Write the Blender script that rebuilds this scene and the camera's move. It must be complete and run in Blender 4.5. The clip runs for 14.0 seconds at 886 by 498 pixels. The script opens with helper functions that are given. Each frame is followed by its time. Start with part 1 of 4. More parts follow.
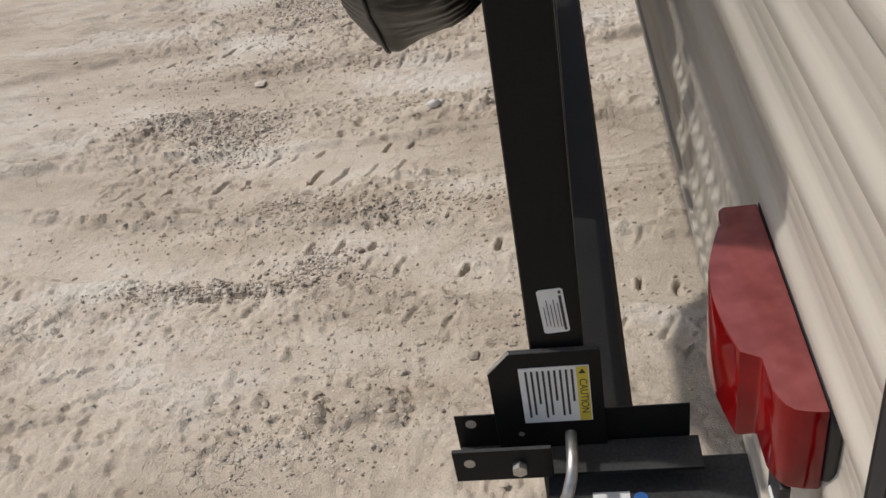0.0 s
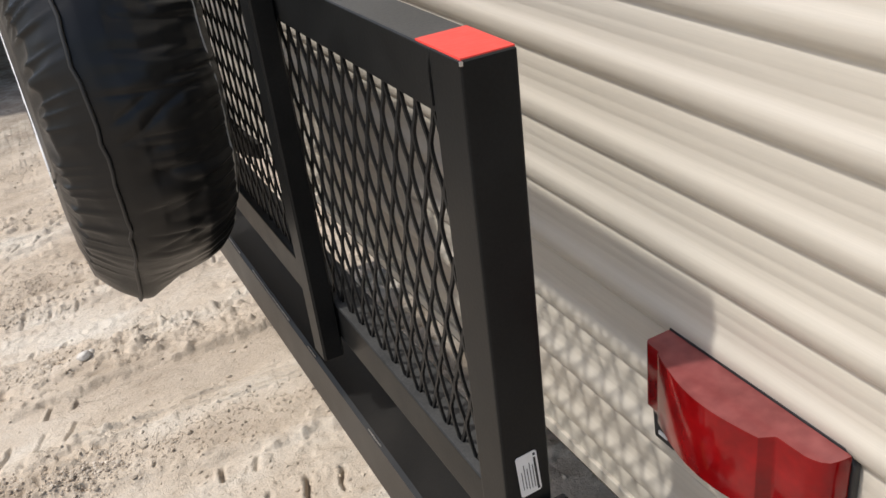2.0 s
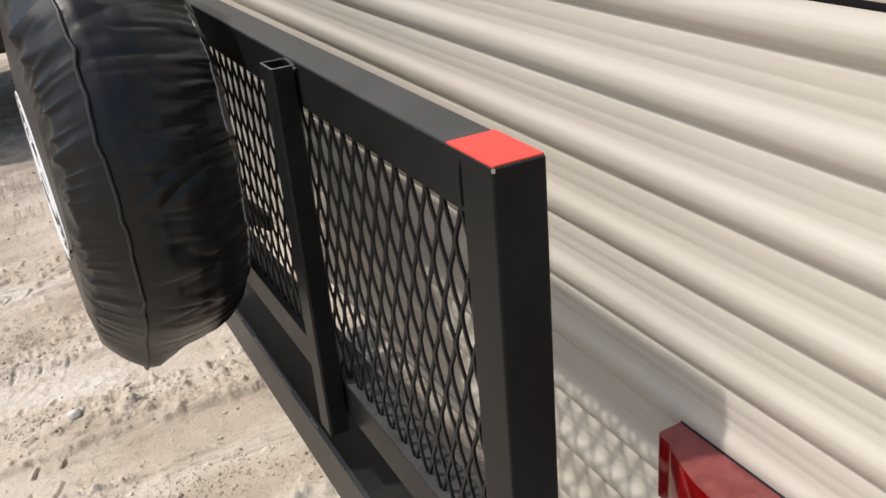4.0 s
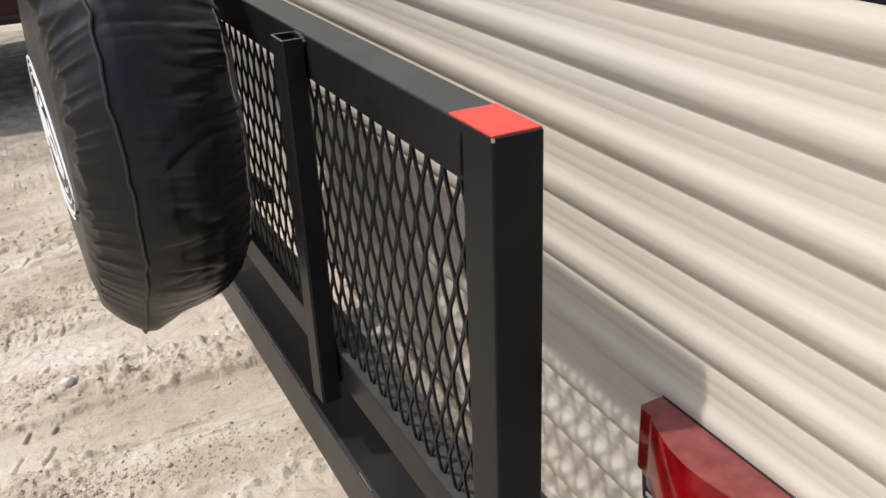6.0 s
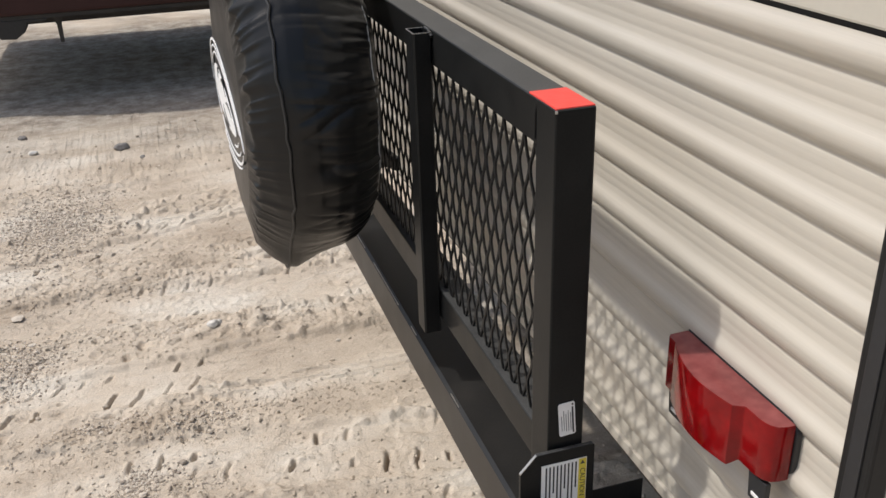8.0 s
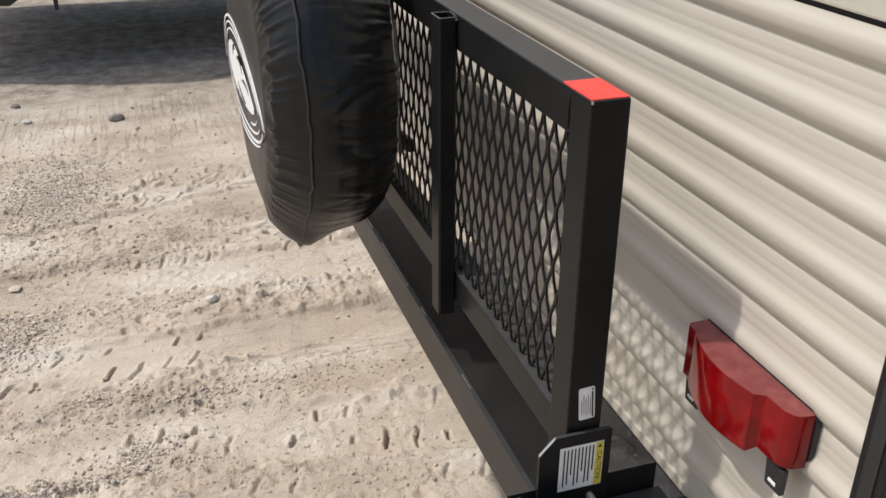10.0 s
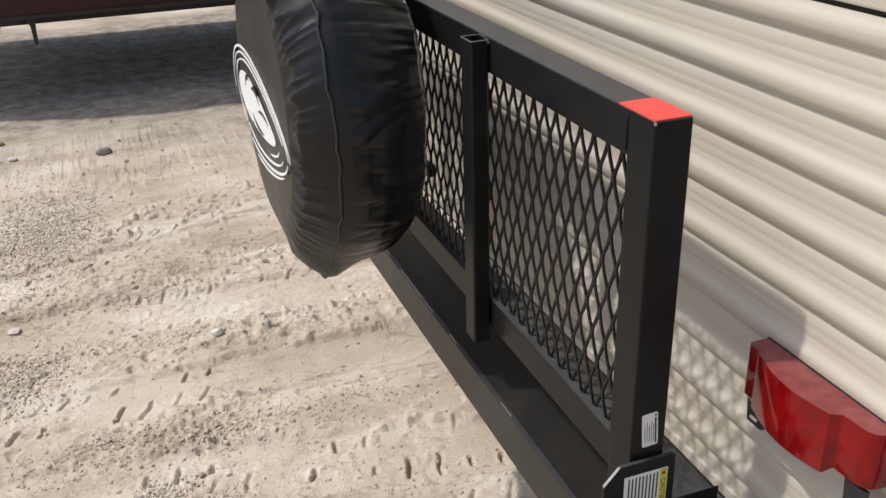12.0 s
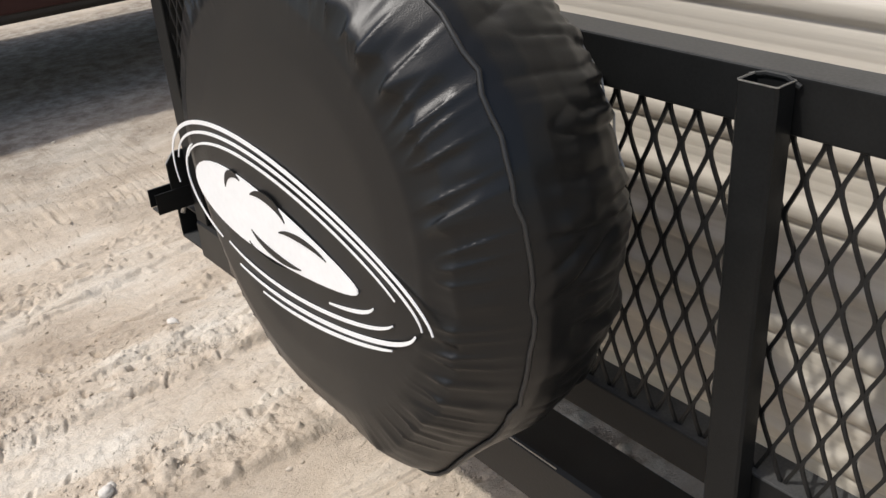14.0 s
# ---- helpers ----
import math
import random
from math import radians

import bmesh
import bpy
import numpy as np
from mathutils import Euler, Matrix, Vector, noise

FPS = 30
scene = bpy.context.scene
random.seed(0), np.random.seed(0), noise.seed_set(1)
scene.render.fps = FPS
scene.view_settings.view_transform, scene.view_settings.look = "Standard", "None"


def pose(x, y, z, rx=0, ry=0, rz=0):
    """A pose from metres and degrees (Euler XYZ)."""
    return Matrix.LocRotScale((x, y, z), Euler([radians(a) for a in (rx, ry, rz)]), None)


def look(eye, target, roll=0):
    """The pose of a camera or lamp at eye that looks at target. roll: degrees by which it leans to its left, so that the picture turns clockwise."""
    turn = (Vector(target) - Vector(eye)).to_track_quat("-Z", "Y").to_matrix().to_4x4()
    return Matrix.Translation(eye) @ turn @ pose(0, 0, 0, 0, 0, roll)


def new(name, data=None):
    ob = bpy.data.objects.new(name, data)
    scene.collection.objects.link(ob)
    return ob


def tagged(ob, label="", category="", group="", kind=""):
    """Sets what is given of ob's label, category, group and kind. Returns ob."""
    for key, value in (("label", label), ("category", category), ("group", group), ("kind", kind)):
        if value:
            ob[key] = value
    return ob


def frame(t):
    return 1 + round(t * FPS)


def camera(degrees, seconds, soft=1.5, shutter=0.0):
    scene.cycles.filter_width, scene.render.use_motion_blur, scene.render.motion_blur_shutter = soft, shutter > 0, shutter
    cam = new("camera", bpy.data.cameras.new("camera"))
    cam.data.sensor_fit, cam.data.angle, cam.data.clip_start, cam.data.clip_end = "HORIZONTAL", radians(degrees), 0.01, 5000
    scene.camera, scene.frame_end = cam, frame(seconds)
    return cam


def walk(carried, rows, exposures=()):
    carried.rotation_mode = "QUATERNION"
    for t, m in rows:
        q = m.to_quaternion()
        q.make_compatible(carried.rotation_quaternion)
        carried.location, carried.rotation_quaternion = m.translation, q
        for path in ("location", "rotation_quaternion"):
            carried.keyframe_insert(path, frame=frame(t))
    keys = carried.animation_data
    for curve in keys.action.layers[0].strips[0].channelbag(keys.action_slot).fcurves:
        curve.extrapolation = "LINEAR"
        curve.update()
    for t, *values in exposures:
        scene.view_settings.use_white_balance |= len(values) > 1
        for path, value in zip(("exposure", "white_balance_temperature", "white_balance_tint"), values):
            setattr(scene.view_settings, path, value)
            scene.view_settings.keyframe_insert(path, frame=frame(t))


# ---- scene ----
cam = camera(51.3, 14.0)
PATH = [
    (0, (0.054, -0.625, 1.415), (-0.237, 0.948, 0.215), -11.2),
    (0.5, (-0.097, -0.657, 1.461), (0.179, 1.004, 0.38), -6.6),
    (1, (-0.143, -0.591, 1.45), (0.219, 1.077, 0.408), -1.7),
    (1.5, (-0.231, -0.586, 1.472), (0.347, 1.045, 0.468), -7.7),
    (2, (-0.299, -0.601, 1.489), (0.411, 1.005, 0.532), -7.4),
    (2.5, (-0.29, -0.6, 1.514), (0.478, 1.013, 0.613), -9.5),
    (3, (-0.273, -0.591, 1.513), (0.512, 1.012, 0.612), -9.9),
    (3.5, (-0.297, -0.57, 1.528), (0.491, 1.039, 0.639), -5.7),
    (3.7, (-0.315, -0.581, 1.533), (0.466, 1.047, 0.672), -5.5),
    (5.8, (-0.353, -0.614, 1.538), (0.41, 1.03, 0.691), -3.9),
    (6, (-0.35, -0.627, 1.527), (0.43, 0.998, 0.659), -2.6),
    (6.5, (-0.364, -0.699, 1.543), (0.358, 0.91, 0.599), -3.6),
    (7, (-0.324, -0.836, 1.55), (0.245, 0.839, 0.617), -4.3),
    (7.5, (-0.352, -0.91, 1.574), (0.125, 0.821, 0.694), -4.9),
    (7.7, (-0.38, -0.91, 1.579), (0.129, 0.823, 0.72), -3.1),
    (9.8, (-0.482, -0.91, 1.592), (0.088, 0.798, 0.721), 0.5),
    (10, (-0.475, -0.903, 1.598), (0.085, 0.795, 0.701), 0.1),
    (10.5, (-0.475, -0.899, 1.603), (0.074, 0.809, 0.72), -0.6),
    (11, (-0.486, -0.895, 1.605), (0.061, 0.825, 0.743), -0.6),
    (11.5, (-0.507, -0.87, 1.605), (0.054, 0.845, 0.742), -1.0),
    (12, (-0.553, -0.836, 1.6), (0.056, 0.861, 0.736), -1.8),
    (12.5, (-0.586, -0.757, 1.571), (0.062, 0.897, 0.652), -1.1),
    (13, (-0.568, -0.479, 1.525), (0.088, 1.144, 0.559), -2.4),
    (13.5, (-0.599, -0.205, 1.536), (0.065, 1.406, 0.554), -2.3),
    (14, (-0.727, 0.037, 1.543), (0.336, 1.455, 0.616), -4.4),
]
walk(cam, [(t, look(eye, target, roll)) for t, eye, target, roll in PATH],
     exposures=[(0, -0.28), (0.4, -0.22), (1.0, -0.06), (1.6, 0.14), (2.5, 0.22), (6.2, 0.27), (7.2, 0.09), (10.0, 0.09), (12.0, 0.13), (14, 0.20)])

# ---- world, sun, exposure ----
SUN_FROM = Vector((-0.153, 0.048, 0.254)).normalized()
world = bpy.data.worlds.new("daylight")
scene.world = world
world.use_nodes = True
wn = world.node_tree
sky = wn.nodes.new("ShaderNodeTexSky")
sky.sky_type = "NISHITA"
sky.sun_disc = False
sky.sun_elevation = math.asin(SUN_FROM.z)
sky.sun_rotation = math.atan2(SUN_FROM.x, SUN_FROM.y)
sky.dust_density = 2.6
sky.ozone_density = 0.4
wn.links.new(sky.outputs["Color"], wn.nodes["Background"].inputs["Color"])
wn.nodes["Background"].inputs["Strength"].default_value = 0.14
lamp = bpy.data.lights.new("sun", "SUN")
lamp.energy = 2.6
lamp.angle = radians(1.6)
lamp.color = (1.0, 0.968, 0.925)
sun = new("sun", lamp)
sun.matrix_world = look(SUN_FROM * 20, (0, 0, 0))


# ---- materials ----
def material(name, color, rough=0.5, metal=0.0, vary=0.15, scale=8.0, fine=120.0, bump=0.0, bump_scale=200.0, coat=0.0,
             stretch=(1, 1, 1), dust=0.0, top_dust_sheen=0.0, dust_sheen_color=(0.34, 0.29, 0.23), spec=0.5):
    """A surface with two scales of variation in colour and roughness, fine relief, dust, and a painted tint on upward
    faces.
    """
    m = bpy.data.materials.new(name)
    m.use_nodes = True
    t = m.node_tree
    bsdf = t.nodes["Principled BSDF"]
    bsdf.inputs["Metallic"].default_value = metal
    bsdf.inputs["Coat Weight"].default_value = coat
    bsdf.inputs["Coat Roughness"].default_value = 0.08
    bsdf.inputs["Specular IOR Level"].default_value = spec
    geo = t.nodes.new("ShaderNodeNewGeometry")
    mp = t.nodes.new("ShaderNodeMapping")
    mp.inputs["Scale"].default_value = stretch
    t.links.new(geo.outputs["Position"], mp.inputs["Vector"])
    big = t.nodes.new("ShaderNodeTexNoise")
    big.inputs["Scale"].default_value = scale
    big.inputs["Detail"].default_value = 5
    small = t.nodes.new("ShaderNodeTexNoise")
    small.inputs["Scale"].default_value = fine
    small.inputs["Detail"].default_value = 3
    t.links.new(mp.outputs["Vector"], big.inputs["Vector"])
    t.links.new(mp.outputs["Vector"], small.inputs["Vector"])
    both = t.nodes.new("ShaderNodeMath")
    both.operation = "ADD"
    t.links.new(big.outputs["Fac"], both.inputs[0])
    t.links.new(small.outputs["Fac"], both.inputs[1])
    ramp = t.nodes.new("ShaderNodeMapRange")
    ramp.inputs["From Min"].default_value, ramp.inputs["From Max"].default_value = 0.6, 1.4
    ramp.inputs["To Min"].default_value, ramp.inputs["To Max"].default_value = 1 - vary, 1 + vary
    t.links.new(both.outputs[0], ramp.inputs["Value"])
    mul = t.nodes.new("ShaderNodeVectorMath")
    mul.operation = "SCALE"
    mul.inputs[0].default_value = color
    t.links.new(ramp.outputs["Result"], mul.inputs["Scale"])
    out = mul.outputs["Vector"]
    if dust:
        mix = t.nodes.new("ShaderNodeMix")
        mix.data_type = "RGBA"
        mix.inputs["B"].default_value = (*dust_sheen_color, 1)
        spot = t.nodes.new("ShaderNodeMapRange")
        spot.inputs["From Min"].default_value, spot.inputs["From Max"].default_value = 0.5, 0.85
        spot.inputs["To Min"].default_value, spot.inputs["To Max"].default_value = dust * 0.25, dust
        t.links.new(big.outputs["Fac"], spot.inputs["Value"])
        t.links.new(spot.outputs["Result"], mix.inputs["Factor"])
        t.links.new(out, mix.inputs["A"])
        out = mix.outputs["Result"]
    if top_dust_sheen:
        # upward faces: dust on the lens, dust plus painted sky sheen on black enamel
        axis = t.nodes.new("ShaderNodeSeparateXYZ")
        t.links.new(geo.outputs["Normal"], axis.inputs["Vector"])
        faces_up = t.nodes.new("ShaderNodeMapRange")
        faces_up.inputs["From Min"].default_value, faces_up.inputs["From Max"].default_value = 0.5, 1.0
        faces_up.inputs["To Max"].default_value = top_dust_sheen
        t.links.new(axis.outputs["Z"], faces_up.inputs["Value"])
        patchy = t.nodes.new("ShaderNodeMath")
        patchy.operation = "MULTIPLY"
        t.links.new(faces_up.outputs["Result"], patchy.inputs[0])
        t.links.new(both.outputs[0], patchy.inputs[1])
        top_tint = t.nodes.new("ShaderNodeMix")
        top_tint.data_type = "RGBA"
        top_tint.inputs["B"].default_value = (*dust_sheen_color, 1)
        t.links.new(patchy.outputs[0], top_tint.inputs["Factor"])
        t.links.new(out, top_tint.inputs["A"])
        out = top_tint.outputs["Result"]
    t.links.new(out, bsdf.inputs["Base Color"])
    rr = t.nodes.new("ShaderNodeMapRange")
    rr.inputs["To Min"].default_value, rr.inputs["To Max"].default_value = max(0.02, rough - 0.08), min(1, rough + 0.1)
    t.links.new(big.outputs["Fac"], rr.inputs["Value"])
    t.links.new(rr.outputs["Result"], bsdf.inputs["Roughness"])
    if bump:
        bn = t.nodes.new("ShaderNodeTexNoise")
        bn.inputs["Scale"].default_value = bump_scale
        bn.inputs["Detail"].default_value = 4
        t.links.new(mp.outputs["Vector"], bn.inputs["Vector"])
        b = t.nodes.new("ShaderNodeBump")
        b.inputs["Strength"].default_value = bump
        b.inputs["Distance"].default_value = 0.004
        t.links.new(bn.outputs["Fac"], b.inputs["Height"])
        t.links.new(b.outputs["Normal"], bsdf.inputs["Normal"])
    return m


def ground_material():
    m = bpy.data.materials.new("packed_dirt")
    m.use_nodes = True
    t = m.node_tree
    bsdf = t.nodes["Principled BSDF"]
    bsdf.inputs["Roughness"].default_value = 0.95
    bsdf.inputs["Specular IOR Level"].default_value = 0.15
    geo = t.nodes.new("ShaderNodeNewGeometry")

    def nz(scale, detail, rough=0.55, stretch=None):
        n = t.nodes.new("ShaderNodeTexNoise")
        n.inputs["Scale"].default_value, n.inputs["Detail"].default_value, n.inputs["Roughness"].default_value = scale, detail, rough
        src = geo.outputs["Position"]
        if stretch:
            mp = t.nodes.new("ShaderNodeMapping")
            mp.inputs["Scale"].default_value = stretch
            t.links.new(src, mp.inputs["Vector"])
            src = mp.outputs["Vector"]
        t.links.new(src, n.inputs["Vector"])
        return n

    base = t.nodes.new("ShaderNodeValToRGB")
    base.color_ramp.elements[0].position, base.color_ramp.elements[0].color = 0.30, (0.40, 0.325, 0.245, 1)
    base.color_ramp.elements[1].position, base.color_ramp.elements[1].color = 0.68, (0.69, 0.63, 0.535, 1)
    e = base.color_ramp.elements.new(0.5)
    e.color = (0.565, 0.48, 0.38, 1)
    t.links.new(nz(2.2, 8, 0.62, (0.6, 1.4, 1)).outputs["Fac"], base.inputs["Fac"])
    grain = nz(160, 4, 0.6)
    gr = t.nodes.new("ShaderNodeMapRange")
    gr.inputs["From Min"].default_value, gr.inputs["From Max"].default_value = 0.3, 0.7
    gr.inputs["To Min"].default_value, gr.inputs["To Max"].default_value = 0.88, 1.10
    t.links.new(grain.outputs["Fac"], gr.inputs["Value"])
    mul = t.nodes.new("ShaderNodeVectorMath")
    mul.operation = "SCALE"
    t.links.new(base.outputs["Color"], mul.inputs[0])
    t.links.new(gr.outputs["Result"], mul.inputs["Scale"])
    # greyer, coarser soil plus painted shade in the yard strip further out
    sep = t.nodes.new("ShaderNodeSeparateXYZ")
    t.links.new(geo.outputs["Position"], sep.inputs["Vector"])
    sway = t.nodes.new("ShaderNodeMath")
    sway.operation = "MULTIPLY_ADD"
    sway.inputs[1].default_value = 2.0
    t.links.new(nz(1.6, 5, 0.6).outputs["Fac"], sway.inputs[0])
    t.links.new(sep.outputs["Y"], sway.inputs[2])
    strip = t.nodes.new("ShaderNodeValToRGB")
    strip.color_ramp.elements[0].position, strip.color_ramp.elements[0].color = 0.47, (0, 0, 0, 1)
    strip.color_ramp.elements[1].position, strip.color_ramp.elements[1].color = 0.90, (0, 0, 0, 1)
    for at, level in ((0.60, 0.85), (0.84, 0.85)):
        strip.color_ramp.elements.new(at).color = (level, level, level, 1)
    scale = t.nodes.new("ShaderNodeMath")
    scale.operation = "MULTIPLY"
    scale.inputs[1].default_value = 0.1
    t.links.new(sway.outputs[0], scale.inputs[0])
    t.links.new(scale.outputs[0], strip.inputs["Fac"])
    # these dark tones also deepen the shadow under the parked trailer
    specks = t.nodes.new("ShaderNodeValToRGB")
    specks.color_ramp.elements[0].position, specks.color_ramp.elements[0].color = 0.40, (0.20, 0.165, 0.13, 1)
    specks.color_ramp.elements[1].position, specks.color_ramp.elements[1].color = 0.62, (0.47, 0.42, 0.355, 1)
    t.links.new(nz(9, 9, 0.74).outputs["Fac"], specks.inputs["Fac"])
    soil_shade = t.nodes.new("ShaderNodeMix")
    soil_shade.data_type = "RGBA"
    t.links.new(strip.outputs["Color"], soil_shade.inputs["Factor"])
    t.links.new(mul.outputs["Vector"], soil_shade.inputs["A"])
    t.links.new(specks.outputs["Color"], soil_shade.inputs["B"])
    t.links.new(soil_shade.outputs["Result"], bsdf.inputs["Base Color"])
    b = t.nodes.new("ShaderNodeBump")
    b.inputs["Strength"].default_value, b.inputs["Distance"].default_value = 0.55, 0.008
    add = t.nodes.new("ShaderNodeMath")
    t.links.new(nz(70, 6, 0.65).outputs["Fac"], add.inputs[0])
    t.links.new(nz(260, 3).outputs["Fac"], add.inputs[1])
    t.links.new(add.outputs[0], b.inputs["Height"])
    # broken crust: thin cracks where the surface dried
    warp = t.nodes.new("ShaderNodeMixRGB")
    warp.blend_type = "LINEAR_LIGHT"
    warp.inputs["Fac"].default_value = 0.035
    t.links.new(geo.outputs["Position"], warp.inputs["Color1"])
    t.links.new(nz(30, 3).outputs["Color"], warp.inputs["Color2"])
    vor = t.nodes.new("ShaderNodeTexVoronoi")
    vor.feature = "DISTANCE_TO_EDGE"
    vor.inputs["Scale"].default_value = 17
    t.links.new(warp.outputs["Color"], vor.inputs["Vector"])
    line = t.nodes.new("ShaderNodeMapRange")
    line.inputs["From Min"].default_value, line.inputs["From Max"].default_value = 0.0, 0.055
    t.links.new(vor.outputs["Distance"], line.inputs["Value"])
    where = t.nodes.new("ShaderNodeMapRange")
    where.inputs["From Min"].default_value, where.inputs["From Max"].default_value = 0.54, 0.66
    t.links.new(nz(3.2, 4, 0.6).outputs["Fac"], where.inputs["Value"])
    keep = t.nodes.new("ShaderNodeMath")
    keep.operation = "MAXIMUM"
    flip = t.nodes.new("ShaderNodeMath")
    flip.operation = "SUBTRACT"
    flip.inputs[0].default_value = 1.0
    t.links.new(where.outputs["Result"], flip.inputs[1])
    t.links.new(line.outputs["Result"], keep.inputs[0])
    t.links.new(flip.outputs[0], keep.inputs[1])
    b2 = t.nodes.new("ShaderNodeBump")
    b2.inputs["Strength"].default_value, b2.inputs["Distance"].default_value = 0.6, 0.010
    t.links.new(keep.outputs[0], b2.inputs["Height"])
    t.links.new(b.outputs["Normal"], b2.inputs["Normal"])
    # torn flakes of the top crust
    flake = t.nodes.new("ShaderNodeMapRange")
    flake.inputs["From Min"].default_value, flake.inputs["From Max"].default_value = 0.555, 0.590
    t.links.new(nz(26, 5, 0.62, (0.75, 1.25, 1)).outputs["Fac"], flake.inputs["Value"])
    b3 = t.nodes.new("ShaderNodeBump")
    b3.inputs["Strength"].default_value, b3.inputs["Distance"].default_value = 0.5, 0.007
    spots = t.nodes.new("ShaderNodeMapRange")
    spots.inputs["From Min"].default_value, spots.inputs["From Max"].default_value = 0.46, 0.60
    t.links.new(nz(2.6, 4, 0.6, (0.7, 1.5, 1)).outputs["Fac"], spots.inputs["Value"])
    torn = t.nodes.new("ShaderNodeMath")
    torn.operation = "MULTIPLY"
    t.links.new(flake.outputs["Result"], torn.inputs[0])
    t.links.new(spots.outputs["Result"], torn.inputs[1])
    t.links.new(torn.outputs[0], b3.inputs["Height"])
    t.links.new(b2.outputs["Normal"], b3.inputs["Normal"])
    t.links.new(b3.outputs["Normal"], bsdf.inputs["Normal"])
    return m


def stone_material():
    m = material("gravel", (0.36, 0.33, 0.29), 0.9, vary=0.2, scale=30, bump=0.3)
    t = m.node_tree
    geo = t.nodes.new("ShaderNodeNewGeometry")
    ramp = t.nodes.new("ShaderNodeValToRGB")
    ramp.color_ramp.elements[0].color = (0.26, 0.215, 0.170, 1)
    ramp.color_ramp.elements[1].color = (0.68, 0.60, 0.50, 1)
    e = ramp.color_ramp.elements.new(0.55)
    e.color = (0.45, 0.385, 0.305, 1)
    t.links.new(geo.outputs["Random Per Island"], ramp.inputs["Fac"])
    t.links.new(ramp.outputs["Color"], t.nodes["Principled BSDF"].inputs["Base Color"])
    return m


# grey on the enamel's upward faces puts reflected sky into the colour
BLACK = material("black_enamel", (0.0092, 0.0096, 0.0096), 0.36, vary=0.3, scale=14, fine=300, bump=0.04, bump_scale=240, dust=0.004, top_dust_sheen=0.13, dust_sheen_color=(0.36, 0.36, 0.35), spec=0.13)
DUSTY_BLACK = material("dusty_black_enamel", (0.011, 0.011, 0.011), 0.38, vary=0.35, scale=9, fine=260, bump=0.05, bump_scale=240, dust=0.05, spec=0.35)
MESH_BLACK = material("black_mesh_paint", (0.010, 0.010, 0.010), 0.45, vary=0.3, scale=30, bump=0.1, spec=0.25)
BARE = material("bare_steel", (0.50, 0.49, 0.47), 0.45, metal=1.0, vary=0.2, scale=60)
VINYL = material("black_vinyl", (0.0062, 0.0066, 0.0070), 0.33, vary=0.12, scale=10, fine=500, bump=0.08, bump_scale=700, dust=0.003, spec=0.33)
PIPING = material("black_piping", (0.016, 0.016, 0.016), 0.45)
EMBLEM = material("white_print", (0.80, 0.80, 0.79), 0.45, vary=0.04, scale=40)
SIDING = material("beige_siding", (0.52, 0.475, 0.40), 0.34, vary=0.075, scale=3, fine=22, bump=0.05, bump_scale=60, stretch=(4, 0.35, 14), dust=0.08, dust_sheen_color=(0.45, 0.40, 0.33))
PANEL = material("beige_panel", (0.50, 0.465, 0.39), 0.4, vary=0.04, scale=6)
TRIM = material("black_trim", (0.013, 0.013, 0.013), 0.4, vary=0.2, scale=20, spec=0.25)
LENS = material("red_lens", (0.27, 0.0035, 0.005), 0.10, vary=0.38, scale=18, fine=50, coat=0.12, spec=0.3, dust=0.006, top_dust_sheen=0.30, dust_sheen_color=(0.42, 0.28, 0.26))
LENS.node_tree.nodes["Principled BSDF"].inputs["Transmission Weight"].default_value = 0.3
LENS.node_tree.nodes["Principled BSDF"].inputs["IOR"].default_value = 1.38
PLASTIC = material("black_plastic", (0.02, 0.02, 0.021), 0.5, vary=0.2, scale=40)
TAPE = material("red_reflective_tape", (0.78, 0.055, 0.04), 0.35, vary=0.06, scale=60, bump=0.05)
WHITE = material("white_sticker", (0.74, 0.74, 0.72), 0.5, vary=0.05, scale=60)
YELLOW = material("yellow_sticker", (0.62, 0.50, 0.05), 0.5, vary=0.08, scale=60)
INK = material("black_ink", (0.03, 0.03, 0.03), 0.6)
BLUE = material("blue_plastic", (0.03, 0.12, 0.35), 0.4)
DARK = material("dark_underbody", (0.02, 0.019, 0.018), 0.7, vary=0.4, scale=6, dust=0.12)
MAROON = material("maroon_paint", (0.035, 0.009, 0.008), 0.45, vary=0.2, scale=5, dust=0.02, spec=0.3)
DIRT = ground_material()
STONE = stone_material()


# ---- builders ----
def link(name, bm, mat, smooth=False):
    me = bpy.data.meshes.new(name)
    bm.to_mesh(me)
    bm.free()
    me.materials.append(mat)
    if smooth:
        for p in me.polygons:
            p.use_smooth = True
    return new(name, me)


def part(name, bm, mat, parent, label="", smooth=False):
    """ONE mesh object under a thing or under a part, given in world places."""
    ob = link(name, bm, mat, smooth)
    ob.parent = parent
    ob.matrix_parent_inverse = parent.matrix_world.inverted()
    if label:
        ob["label"] = label
    return ob


def thing(name, place, label, category, group="", kind=""):
    ob = new(name)
    ob.empty_display_size = 0.05
    ob.matrix_world = Matrix.Translation(place)
    ob.matrix_basis = Matrix.Translation(place)
    bpy.context.view_layer.update()
    return tagged(ob, label, category, group, kind)


